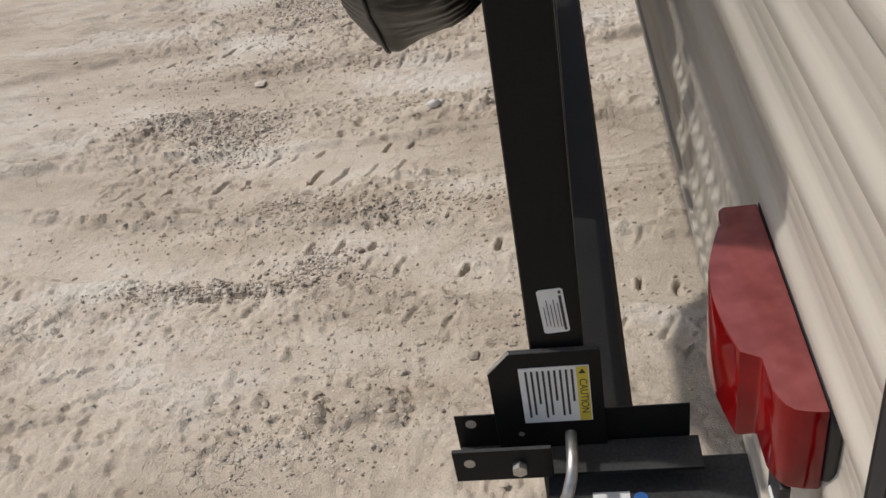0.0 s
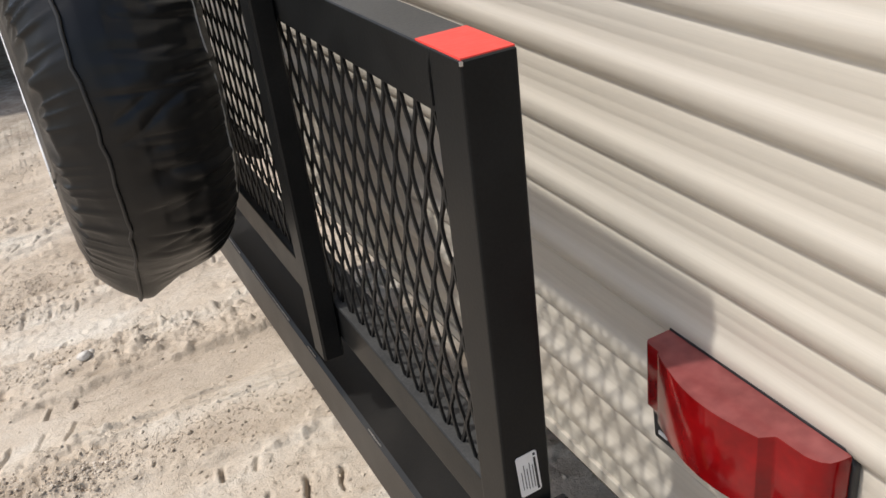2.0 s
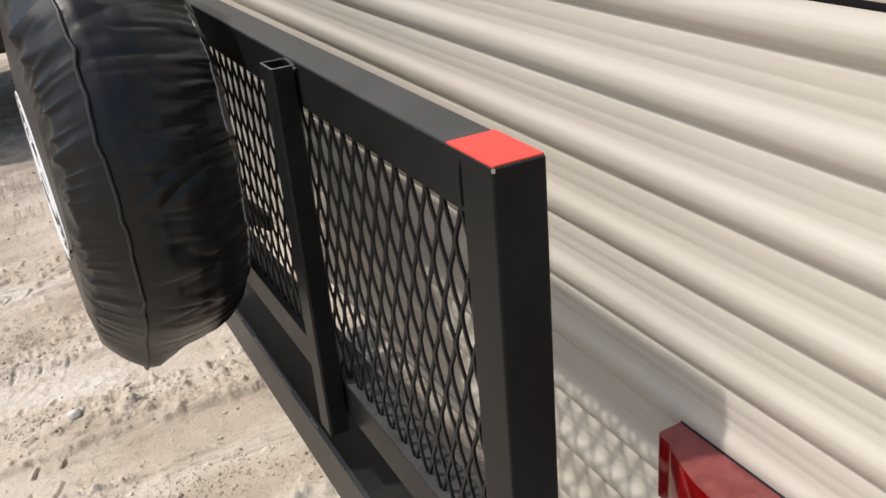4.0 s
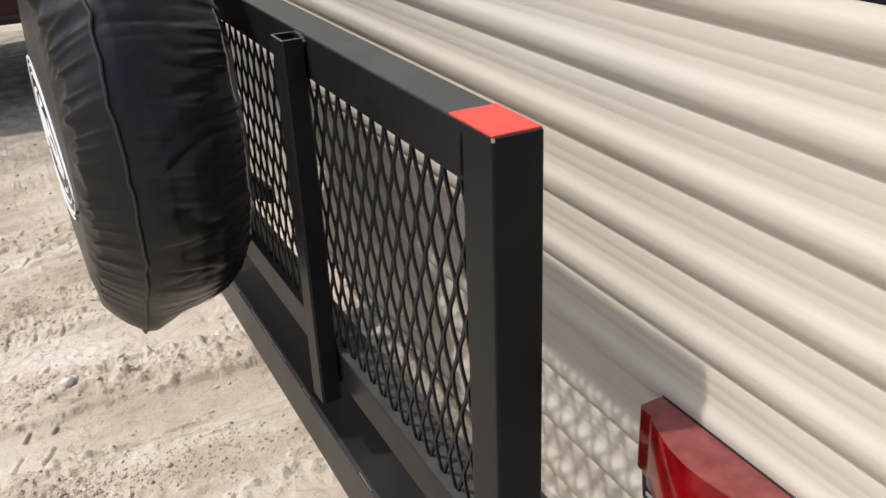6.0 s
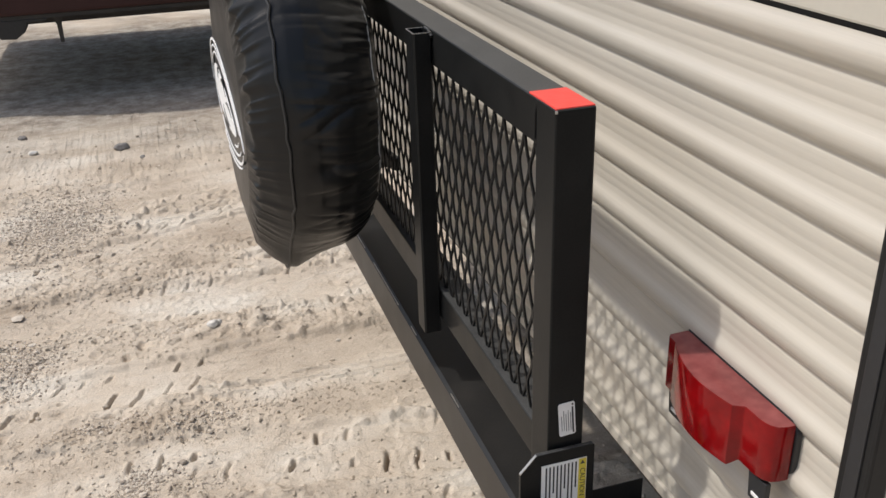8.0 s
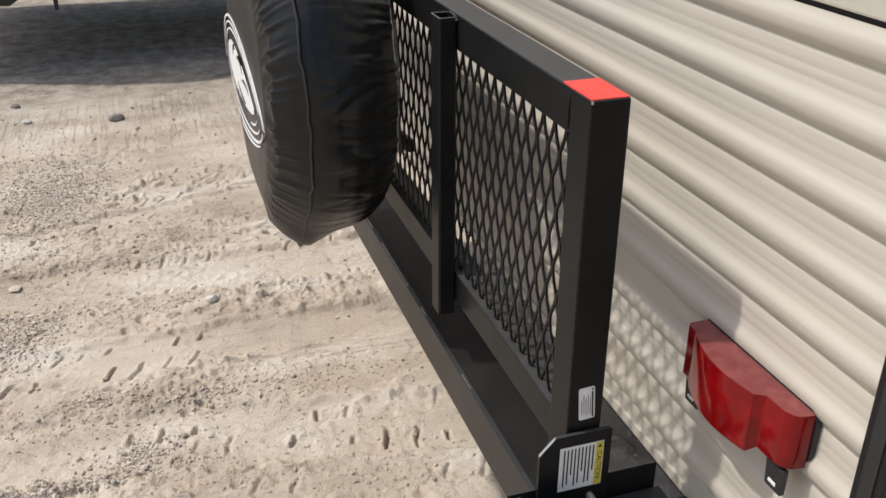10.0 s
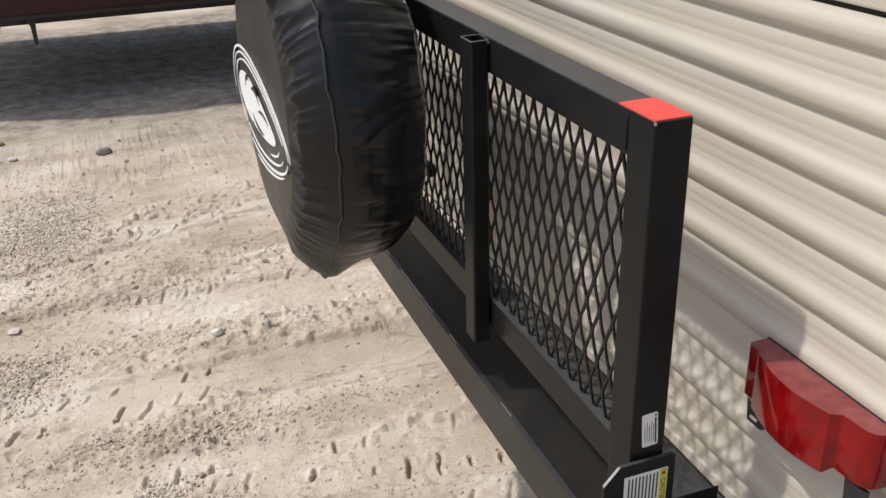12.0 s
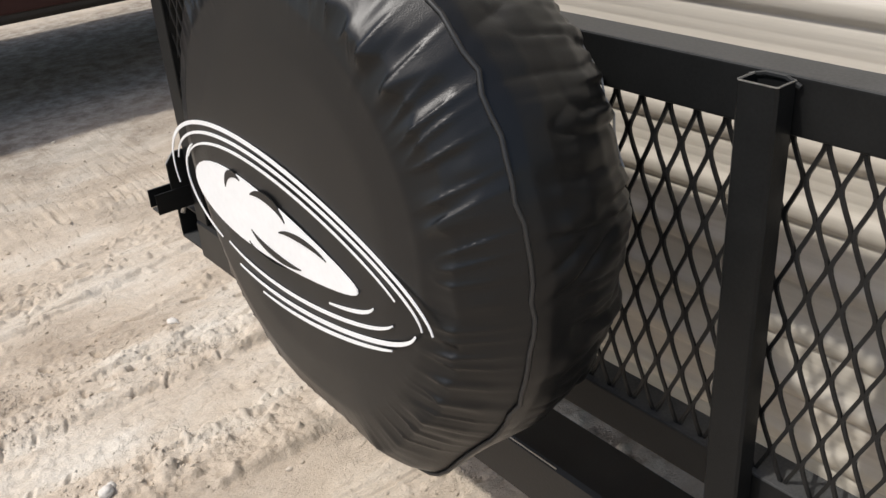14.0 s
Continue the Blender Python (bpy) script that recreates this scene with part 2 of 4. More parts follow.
def box(x0, x1, y0, y1, z0, z1, bevel=0.0, bm=None, segments=2):
    own = bmesh.new()
    bmesh.ops.create_cube(own, size=1)
    bmesh.ops.scale(own, vec=(x1 - x0, y1 - y0, z1 - z0), verts=own.verts)
    bmesh.ops.translate(own, vec=((x0 + x1) / 2, (y0 + y1) / 2, (z0 + z1) / 2), verts=own.verts)
    if bevel:
        bmesh.ops.bevel(own, geom=own.edges[:], offset=bevel, segments=segments, affect="EDGES", profile=0.6)
    if bm is None:
        return own
    me = bpy.data.meshes.new("t")
    own.to_mesh(me)
    own.free()
    bm.from_mesh(me)
    bpy.data.meshes.remove(me)
    return bm


def tube(axis, a0, a1, b0, b1, c0, c1, wall=0.004, bevel=0.003):
    """A hollow square tube with open ends along axis from a0 to a1; b and c are the other two axes in order."""
    bm = bmesh.new()

    def ring(a, inset, bev):
        q0, q1, r0, r1 = b0 + inset, b1 - inset, c0 + inset, c1 - inset
        pts = [(q0 + bev, r0), (q1 - bev, r0), (q1, r0 + bev), (q1, r1 - bev), (q1 - bev, r1), (q0 + bev, r1), (q0, r1 - bev), (q0, r0 + bev)]
        out = []
        for p, q in pts:
            co = {"x": (a, p, q), "y": (p, a, q), "z": (p, q, a)}[axis]
            out.append(bm.verts.new(co))
        return out

    rings = [ring(a0, 0, bevel), ring(a1, 0, bevel), ring(a1, wall, bevel * 0.5), ring(a0, wall, bevel * 0.5)]
    for i in range(4):
        u, v = rings[i], rings[(i + 1) % 4]
        for k in range(8):
            bm.faces.new((u[k], u[(k + 1) % 8], v[(k + 1) % 8], v[k]))
    bmesh.ops.recalc_face_normals(bm, faces=bm.faces)
    return bm


def prism(points, axis, a0, a1, bevel=0.0):
    """A flat outline of (b, c) points drawn out along axis."""
    bm = bmesh.new()
    put = {"x": lambda p, a: (a, p[0], p[1]), "y": lambda p, a: (p[0], a, p[1]), "z": lambda p, a: (p[0], p[1], a)}[axis]
    lo = [bm.verts.new(put(p, a0)) for p in points]
    hi = [bm.verts.new(put(p, a1)) for p in points]
    bm.faces.new(lo)
    bm.faces.new(hi[::-1])
    n = len(points)
    for i in range(n):
        bm.faces.new((lo[i], hi[i], hi[(i + 1) % n], lo[(i + 1) % n]))
    bmesh.ops.recalc_face_normals(bm, faces=bm.faces)
    if bevel:
        sharp = [e for e in bm.edges if e.is_manifold and e.calc_face_angle(0) > 0.6]
        bmesh.ops.bevel(bm, geom=sharp, offset=bevel, segments=2, affect="EDGES", profile=0.6)
    return bm


def cylinder(center, axis, radius, depth, segments=20):
    own = bmesh.new()
    bmesh.ops.create_cone(own, cap_ends=True, segments=segments, radius1=radius, radius2=radius, depth=depth)
    turn = {"x": pose(0, 0, 0, 0, 90, 0), "y": pose(0, 0, 0, 90, 0, 0), "z": Matrix()}[axis]
    bmesh.ops.transform(own, matrix=Matrix.Translation(center) @ turn, verts=own.verts)
    return own


def sweep(points, radius, segments=8):
    """A round rod along a line of points."""
    bm = bmesh.new()
    pts = [Vector(p) for p in points]
    rings = []
    side = None
    for i, p in enumerate(pts):
        d = (pts[min(i + 1, len(pts) - 1)] - pts[max(i - 1, 0)]).normalized()
        if side is None:
            side = d.orthogonal().normalized()
        side = (side - d * side.dot(d)).normalized()
        up = d.cross(side)
        rings.append([bm.verts.new(p + radius * (math.cos(a) * side + math.sin(a) * up)) for a in (2 * math.pi * k / segments for k in range(segments))])
    for u, v in zip(rings, rings[1:]):
        for k in range(segments):
            bm.faces.new((u[k], u[(k + 1) % segments], v[(k + 1) % segments], v[k]))
    bm.faces.new(rings[0][::-1])
    bm.faces.new(rings[-1])
    bmesh.ops.recalc_face_normals(bm, faces=bm.faces)
    return bm


def value_noise(x, y, seed=0):
    """Smooth noise in -1..1 on arrays, one cell a unit."""
    xi, yi = np.floor(x).astype(np.int64), np.floor(y).astype(np.int64)
    fx, fy = x - xi, y - yi
    fx, fy = fx * fx * (3 - 2 * fx), fy * fy * (3 - 2 * fy)

    def at(i, j):
        h = (i * 374761393 + j * 668265263 + seed * 974711) & 0x7FFFFFFF
        h = ((h ^ (h >> 13)) * 1274126177) & 0x7FFFFFFF
        return ((h ^ (h >> 16)) & 0xFFFF) / 32767.5 - 1

    return (at(xi, yi) * (1 - fx) + at(xi + 1, yi) * fx) * (1 - fy) + (at(xi, yi + 1) * (1 - fx) + at(xi + 1, yi + 1) * fx) * fy


# ---- ground ----
# rows of lug prints: y at x = 0, slope, half length of a print, spacing, lean, depth, from x, to x, share that is left
LUGS = [
    (2.985, 0.30, 0.030, 0.078, -0.7, 0.014, -1.60, -0.46, 0.95),
    (3.070, 0.24, 0.026, 0.085, -0.5, 0.010, -1.60, -0.20, 0.50),
    (2.360, 0.00, 0.026, 0.088, -0.5, 0.012, -0.90, 0.30, 0.70),
    (2.445, 0.04, 0.022, 0.100, -0.3, 0.009, -1.30, 0.40, 0.45),
    (2.085, -0.10, 0.022, 0.110, -0.4, 0.010, -0.80, 0.40, 0.60),
    (1.775, 0.00, 0.034, 0.075, -0.6, 0.013, -1.40, -0.20, 0.70),
    (1.660, 0.01, 0.040, 0.080, -0.5, 0.014, -1.40, -0.30, 0.75),
    (1.235, -0.10, 0.036, 0.085, -0.25, 0.014, -0.75, 0.30, 0.65),
    (1.090, -0.25, 0.046, 0.085, -0.3, 0.016, -0.60, 0.45, 0.80),
    (0.930, -0.15, 0.036, 0.100, -0.4, 0.011, -0.90, 0.40, 0.50),
    (3.560, 0.12, 0.030, 0.095, -0.5, 0.009, -1.60, 0.30, 0.50),
]
# flattened wheel ruts: y at x = 0, slope, half width
RUTS = [(2.92, 0.24, 0.13), (2.22, -0.02, 0.15), (1.725, 0.01, 0.115), (1.14, -0.18, 0.14), (3.50, 0.12, 0.14)]
# fine parallel ribs left by a smooth tread: y at x = 0, slope, from x, to x
RIBS = [(1.528, -0.055, -0.75, 0.40), (1.546, -0.055, -0.62, 0.40), (1.562, -0.055, -0.70, 0.25), (3.000, 0.02, -0.75, 0.10), (3.030, 0.02, -0.60, 0.10), (3.062, 0.02, -0.70, 0.05), (1.585, -0.05, -0.4, 0.3)]


def ground_height(x, y):
    near = np.exp(-((x / 9) ** 2 + ((y - 2) / 9) ** 2))
    fine = np.exp(-(np.clip(np.maximum(-1.8 - x, x - 0.85), 0, None) / 0.8) ** 2 - (np.clip(np.maximum(0.4 - y, y - 3.65), 0, None) / 0.9) ** 2)
    rough = 0.35 + 1.25 * np.clip(0.15 + value_noise(x * 1.5, y * 2.6, 3) + 0.4 * value_noise(x * 4.5, y * 6.5, 33), 0, 1)
    z = 0.014 * value_noise(x * 0.9, y * 1.3, 1) + 0.006 * value_noise(x * 4.1 + y, y * 5.2, 2)
    worn = np.zeros_like(z)
    for k, (y0, slope, half) in enumerate(RUTS):
        v = y - y0 - slope * x - 0.02 * value_noise(x * 1.6, x * 0 + k, 7)
        v = v + 0.012 * value_noise(x * 17, y * 19, 40 + k) + 0.006 * value_noise(x * 45, y * 45, 45 + k)
        rut = np.clip((half - np.abs(v)) / 0.022, 0, 1)
        worn = np.maximum(worn, rut * np.clip(0.75 + 0.8 * value_noise(x * 1.7 + 3 * k, y * 1.1, 48 + k), 0, 1))
        z -= 0.011 * rut
        z += 0.007 * np.exp(-(((np.abs(v) - half - 0.018) / 0.018) ** 2)) * (0.6 + 0.6 * value_noise(x * 9, v * 12, 9 + k))
    rough = rough * (1 - 0.62 * worn)
    z += fine * rough * (0.0042 * value_noise(x * 13, y * 15, 4) + 0.0042 * value_noise(x * 31, y * 33, 5) + 0.0030 * value_noise(x * 66, y * 62, 6) + 0.0018 * value_noise(x * 105, y * 98, 10))
    for k, (y0, slope, half, gap, lean, depth, xa, xb, share) in enumerate(LUGS):
        w = y - y0 - slope * x - 0.010 * value_noise(x * 5, x * 0 + k, 17)
        s = (x + lean * w + 0.006 * value_noise(x * 23, y * 31, 80 + k)) / gap + 0.25 * value_noise(x * 3.1, x * 0 + k, 20 + k)
        cell = np.floor(s)
        f = s - cell
        some = value_noise(cell, x * 0 + 1 + 3 * k, 30 + k) * 0.5 + 0.5
        keep = (some < share) * (0.85 + 0.45 * value_noise(cell, x * 0 + 7 + k, 31))
        span = half * (0.80 + 0.40 * value_noise(cell, x * 0 + 4 + k, 32))
        length = np.clip((span - np.abs(w)) / 0.010, 0, 1)
        ends = np.clip((x - xa) / 0.15, 0, 1) * np.clip((xb - x) / 0.15, 0, 1)
        # a print drops steeply on one side and runs out on the other
        print_ = np.clip((f - 0.30) / 0.04, 0, 1) * np.clip(1 - (f - 0.37) / 0.11, 0, 1)
        lip = np.exp(-(((f - 0.22) / 0.06) ** 2))
        z += fine * keep * ends * length * depth * (0.35 * lip - 1.3 * print_)
    for k, (y0, slope, xa, xb) in enumerate(RIBS):
        w = y - y0 - slope * x - 0.004 * value_noise(x * 6, x * 0 + k, 27)
        ends = np.clip((x - xa) / 0.2, 0, 1) * np.clip((xb - x) / 0.2, 0, 1) * np.clip(0.7 + value_noise(x * 9, y * 3, 28 + k), 0, 1)
        z += fine * ends * (0.009 * np.exp(-((w / 0.0055) ** 2)) - 0.004 * np.exp(-(((w + 0.009) / 0.005) ** 2)))
    loose = 1 - 0.8 * worn
    clod = np.clip(value_noise(x * 25 + 3, y * 30, 70) - 0.50, 0, 1) * np.clip(0.3 + 1.2 * value_noise(x * 1.8, y * 2.5, 71), 0, 1)
    pit = np.clip(value_noise(x * 20 + 8, y * 33 + x * 6, 72) - 0.62, 0, 1) * np.clip(0.4 + value_noise(x * 1.4 + 4, y * 2.3, 73), 0, 1)
    # torn crust: low plates with broken edges, and long scuffs along the ruts
    torn = value_noise(x * 7 + 0.6 * value_noise(x * 26, y * 27, 90), y * 16 - x * 2, 91) + 0.55 * value_noise(x * 25, y * 41, 92) + 0.35 * value_noise(x * 61, y * 77, 93)
    plates = np.clip(0.25 + 1.4 * value_noise(x * 2.3 + 2, y * 5.1 - 0.8 * x, 94), 0, 1)
    z += fine * plates * loose * 0.0105 * (np.clip((torn - 0.10) / 0.08, 0, 1) + 0.7 * np.clip((torn - 0.62) / 0.08, 0, 1))
    scuff = (1 - np.abs(value_noise(x * 2.2, (y - 0.03 * x) * 38, 95))) ** 7 * np.clip(value_noise(x * 0.7 + 3, y * 3.4 - 0.3 * x, 96) * 2 - 0.2, 0, 1)
    z -= fine * 0.006 * scuff
    z += fine * loose * (0.040 * clod - 0.085 * pit)
    return z * near


def grown(lo, hi, step, far):
    mid = list(np.arange(lo, hi, step))
    left, right, d = [], [], step
    a, b = mid[0], mid[-1]
    while a > -far or b < far:
        d *= 1.085
        a, b = a - d, b + d
        left.append(a)
        right.append(b)
    return np.array(left[::-1] + mid + right)


def build_ground():
    xs, ys = grown(-1.56, 0.66, 0.0045, 600), grown(0.58, 3.38, 0.0051, 600)
    gx, gy = np.meshgrid(xs, ys)
    gz = ground_height(gx, gy)
    n, m = len(xs), len(ys)
    idx = np.arange(n * m).reshape(m, n)
    quads = np.stack([idx[:-1, :-1], idx[:-1, 1:], idx[1:, 1:], idx[1:, :-1]], -1).reshape(-1, 4)
    me = bpy.data.meshes.new("ground")
    me.vertices.add(n * m)
    me.vertices.foreach_set("co", np.stack([gx, gy, gz], -1).astype(np.float32).ravel())
    me.loops.add(quads.size)
    me.loops.foreach_set("vertex_index", quads.ravel().astype(np.int32))
    me.polygons.add(len(quads))
    me.polygons.foreach_set("loop_start", np.arange(0, quads.size, 4, dtype=np.int32))
    me.polygons.foreach_set("use_smooth", np.ones(len(quads), dtype=bool))
    me.update(calc_edges=True)
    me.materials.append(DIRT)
    return tagged(new("ground", me), "pale packed dirt yard with tyre tracks and loose grit", "ground", kind="structure")


build_ground()


def build_gravel(name, seed, patches, spread, mat, label):
    """Loose stones: thick in the gravel patches, thin elsewhere."""
    rng = np.random.default_rng(seed)
    spots = []
    for cx, cy, sx, sy, n in patches:
        spots += [(x, y, 0.0032) for x, y in zip(rng.normal(cx, sx, n), rng.normal(cy, sy, n))]
    for count, size in spread:
        spots += [(x, y, size) for x, y in zip(rng.uniform(-2.4, 1.2, count), rng.uniform(0.3, 5.0, count))]
    g = (1 + 5**0.5) / 2
    ico = np.array([(-1, g, 0), (1, g, 0), (-1, -g, 0), (1, -g, 0), (0, -1, g), (0, 1, g), (0, -1, -g), (0, 1, -g), (g, 0, -1), (g, 0, 1), (-g, 0, -1), (-g, 0, 1)]) / 1.9
    tri = [(0, 11, 5), (0, 5, 1), (0, 1, 7), (0, 7, 10), (0, 10, 11), (1, 5, 9), (5, 11, 4), (11, 10, 2), (10, 7, 6), (7, 1, 8),
           (3, 9, 4), (3, 4, 2), (3, 2, 6), (3, 6, 8), (3, 8, 9), (4, 9, 5), (2, 4, 11), (6, 2, 10), (8, 6, 7), (9, 8, 1)]
    p = np.array(spots)
    size = p[:, 2] * np.exp(rng.normal(0, 0.38, len(p)))
    h = ground_height(p[:, 0], p[:, 1])
    vs = ico[None] * (1 + rng.normal(0, 0.16, (len(p), 12, 1))) * rng.uniform(0.7, 1.25, (len(p), 1, 3)) * size[:, None, None]
    vs[:, :, 2] *= 0.55
    vs += np.stack([p[:, 0], p[:, 1], h + size * 0.3], -1)[:, None]
    faces = (np.array(tri)[None] + 12 * np.arange(len(p))[:, None, None]).reshape(-1, 3)
    me = bpy.data.meshes.new(name)
    me.from_pydata(vs.reshape(-1, 3).tolist(), [], faces.tolist())
    me.materials.append(mat)
    tagged(new(name, me), label, "gravel", kind="stuff")


PATCHES = ((-0.95, 3.16, 0.14, 0.22, 5200), (-1.03, 1.93, 0.10, 0.08, 1500), (-0.73, 1.505, 0.06, 0.02, 200), (-0.44, 1.43, 0.06, 0.03, 260),
           (-0.63, 1.22, 0.05, 0.03, 420), (-0.85, 1.14, 0.16, 0.020, 1300), (-0.52, 0.62, 0.14, 0.09, 420), (-1.24, 2.06, 0.12, 0.06, 900), (-1.35, 2.5, 0.28, 0.18, 350), (-0.4, 4.1, 0.7, 0.3, 600))
build_gravel("gravel", 4, PATCHES, ((420, 0.0026), (40, 0.007)), STONE, "small grey and tan stones scattered on dirt")
CRUMBS = [(-0.5, 1.44, 0.40, 0.06, 1400), (-0.3, 0.98, 0.5, 0.14, 1000), (-0.6, 2.02, 0.4, 0.06, 800), (-0.7, 2.40, 0.4, 0.05, 600), (-0.3, 2.62, 0.5, 0.06, 500)]
build_gravel("dirt_crumbs", 9, CRUMBS, ((2200, 0.0024), (500, 0.0050)), DIRT, "crumbs of dry pale dirt on the ground")


def build_stone(x, y, size, seed, mat, label):
    bm = bmesh.new()
    bmesh.ops.create_icosphere(bm, subdivisions=3, radius=size)
    for v in bm.verts:
        n = noise.noise(v.co * (1.3 / size) + Vector((seed, 0, 0))) + 0.4 * noise.noise(v.co * (3.5 / size) + Vector((0, seed, 0)))
        v.co *= 1 + 0.28 * n
        v.co = Vector((v.co.x * 1.2, v.co.y * 0.85, v.co.z * 0.62))
    z = float(ground_height(np.array([x]), np.array([y]))[0])
    ob = link("stone", bm, mat, True)
    ob.matrix_world = Matrix.Translation((x, y, z + size * 0.25)) @ Matrix.Rotation(seed, 4, "Z")
    tagged(ob, label, "stone", "loose stones")


GREY_STONE = material("grey_stone", (0.20, 0.185, 0.17), 0.9, vary=0.3, scale=40, bump=0.5, bump_scale=120)
PALE_STONE = material("pale_stone", (0.62, 0.58, 0.52), 0.9, vary=0.2, scale=40, bump=0.5, bump_scale=120)
for x, y, size, seed in ((-0.652, 4.114, 0.037, 0.3), (-0.55, 3.92, 0.016, 1.9), (-1.19, 4.55, 0.024, 2.8)):
    build_stone(x, y, size, seed, GREY_STONE, "dark grey fist-sized stone lying on the dirt")
for x, y, size, seed in ((-0.366, 1.975, 0.020, 0.7), (-0.345, 2.00, 0.013, 1.3), (0.11, 2.65, 0.019, 2.1), (-1.11, 4.23, 0.022, 3.1)):
    build_stone(x, y, size, seed, PALE_STONE, "small pale chalky stone on the dirt")

# ---- the travel trailer ----
WALL_X, WALL_Y0, WALL_Y1 = 0.2085, -0.326, 2.286
SIDING_LOW, SIDING_TOP, GROOVE, PITCH = 0.662, 1.390, 1.2685, 0.0815
RIB = [(0.0, -0.0012), (0.03, -0.0013), (0.055, -0.0007), (0.08, 0.0), (0.24, 0.0003), (0.256, 0.0001), (0.272, 0.0004), (0.40, 0.0006), (0.416, 0.0004), (0.432, 0.0008), (0.51, 0.0012), (0.555, 0.0024), (0.60, 0.0046),
       (0.645, 0.0068), (0.685, 0.0081), (0.73, 0.0086), (0.79, 0.0083), (0.85, 0.0074), (0.90, 0.0056), (0.935, 0.0034), (0.965, 0.0009)]


def siding_profile(z_low, z_top):
    """(z, bulge) from the top down: flat lands, each ending in a rounded rib over a narrow groove."""
    out, z = [], GROOVE + PITCH * math.ceil((z_top - GROOVE) / PITCH)
    while z > z_low:
        for u, d in RIB:
            zz = z - u * PITCH
            if z_low <= zz <= z_top:
                out.append((zz, d))
        z -= PITCH
    return [(z_top, out[0][1])] + out + [(z_low, out[-1][1])]


def siding_sheet(plane, start, end, z_low, z_top, steps, sign):
    """A ribbed sheet with thickness; plane 'x' runs along y at x = WALL_X, plane 'y' along x at y = WALL_Y0."""
    bm = bmesh.new()
    prof = siding_profile(z_low, z_top)
    cols = []
    for i in range(steps + 1):
        a = start + (end - start) * i / steps
        col = []
        for z, d in prof:
            d2 = d + 0.0006 * noise.noise((a * 2.2, z * 3, 1.0))
            col.append(bm.verts.new((WALL_X - d2, a, z) if plane == "x" else (a, WALL_Y0 - d2, z)))
        cols.append(col)
    for u, v in zip(cols, cols[1:]):
        for k in range(len(prof) - 1):
            bm.faces.new((u[k], v[k], v[k + 1], u[k + 1]) if sign > 0 else (u[k], u[k + 1], v[k + 1], v[k]))
    return bm


def build_trailer():
    t = thing("travel_trailer", (1.0, 0.93, 0.0), "beige ribbed-aluminium travel trailer with black corner trim", "trailer")
    part("rear_siding", siding_sheet("x", WALL_Y0 + 0.006, WALL_Y1, SIDING_LOW, SIDING_TOP, 40, 1), SIDING, t, "beige ribbed aluminium rear wall", True)
    part("rear_panel", box(WALL_X - 0.004, WALL_X + 0.03, WALL_Y0 + 0.006, WALL_Y1, SIDING_TOP + 0.006, 2.9, 0.003), PANEL, t, "smooth beige upper panel")
    part("panel_seam", box(WALL_X + 0.001, WALL_X + 0.02, WALL_Y0 + 0.01, WALL_Y1, SIDING_TOP - 0.004, SIDING_TOP + 0.008), TRIM, t, "dark seam strip")
    part("side_siding", siding_sheet("y", WALL_X + 0.006, 6.6, SIDING_LOW, 2.9, 20, -1), SIDING, t, "beige ribbed aluminium side wall", True)
    part("far_side_wall", box(WALL_X + 0.01, 6.6, WALL_Y1 - 0.03, WALL_Y1, SIDING_LOW, 2.9), PANEL, t)
    part("front_wall", box(6.58, 6.62, WALL_Y0 + 0.01, WALL_Y1, SIDING_LOW, 2.9), PANEL, t)
    part("roof", box(WALL_X - 0.01, 6.64, WALL_Y0 - 0.01, WALL_Y1 + 0.01, 2.9, 2.96, 0.01), PANEL, t)
    part("floor_deck", box(WALL_X + 0.004, 6.6, WALL_Y0 + 0.004, WALL_Y1 - 0.004, SIDING_LOW - 0.03, SIDING_LOW - 0.002), DARK, t, "black underbelly")
    part("bottom_trim", box(WALL_X - 0.006, WALL_X + 0.003, WALL_Y0, WALL_Y1, SIDING_LOW - 0.012, SIDING_LOW + 0.006, 0.002), SIDING, t, "folded bottom edge")
    part("corner_trim", box(WALL_X - 0.014, WALL_X + 0.014, WALL_Y0 - 0.012, WALL_Y0 + 0.029, SIDING_LOW - 0.014, 2.9, 0.004), TRIM, t, "black corner moulding")
    part("trim_insert", box(WALL_X - 0.0165, WALL_X - 0.013, WALL_Y0 - 0.001, WALL_Y0 + 0.018, SIDING_LOW - 0.012, 2.9, 0.002), PLASTIC, t, "black vinyl insert")
    part("corner_trim", box(WALL_X - 0.014, WALL_X + 0.022, WALL_Y1 - 0.004, WALL_Y1 + 0.016, SIDING_LOW - 0.014, 2.9, 0.004), TRIM, t, "black corner moulding")
    for y in (0.36, 1.44):
        part("chassis_rail", box(0.9, 6.5, y, y + 0.06, 0.46, SIDING_LOW - 0.032, 0.003), DARK, t)
    for x in (1.2, 2.4, 3.6, 4.8):
        part("cross_member", box(x, x + 0.05, 0.425, 1.435, 0.50, 0.585), DARK, t)
    for y in (0.0, 1.74):
        for x in (3.0, 3.85):
            w = part("wheel", cylinder((x, y + 0.06, 0.345), "y", 0.345, 0.2, 32), DARK, t, "black trailer wheel")
            w["kind"] = "part"
            part("rim", cylinder((x, y - 0.044 if y < 1 else y + 0.164, 0.345), "y", 0.2, 0.02, 24), BARE, w)
    part("hitch_tongue", prism([(6.5, 0.4), (8.0, 0.90), (8.0, 0.96), (6.5, 1.46)], "z", 0.46, 0.58), DARK, t)
    return t


build_trailer()


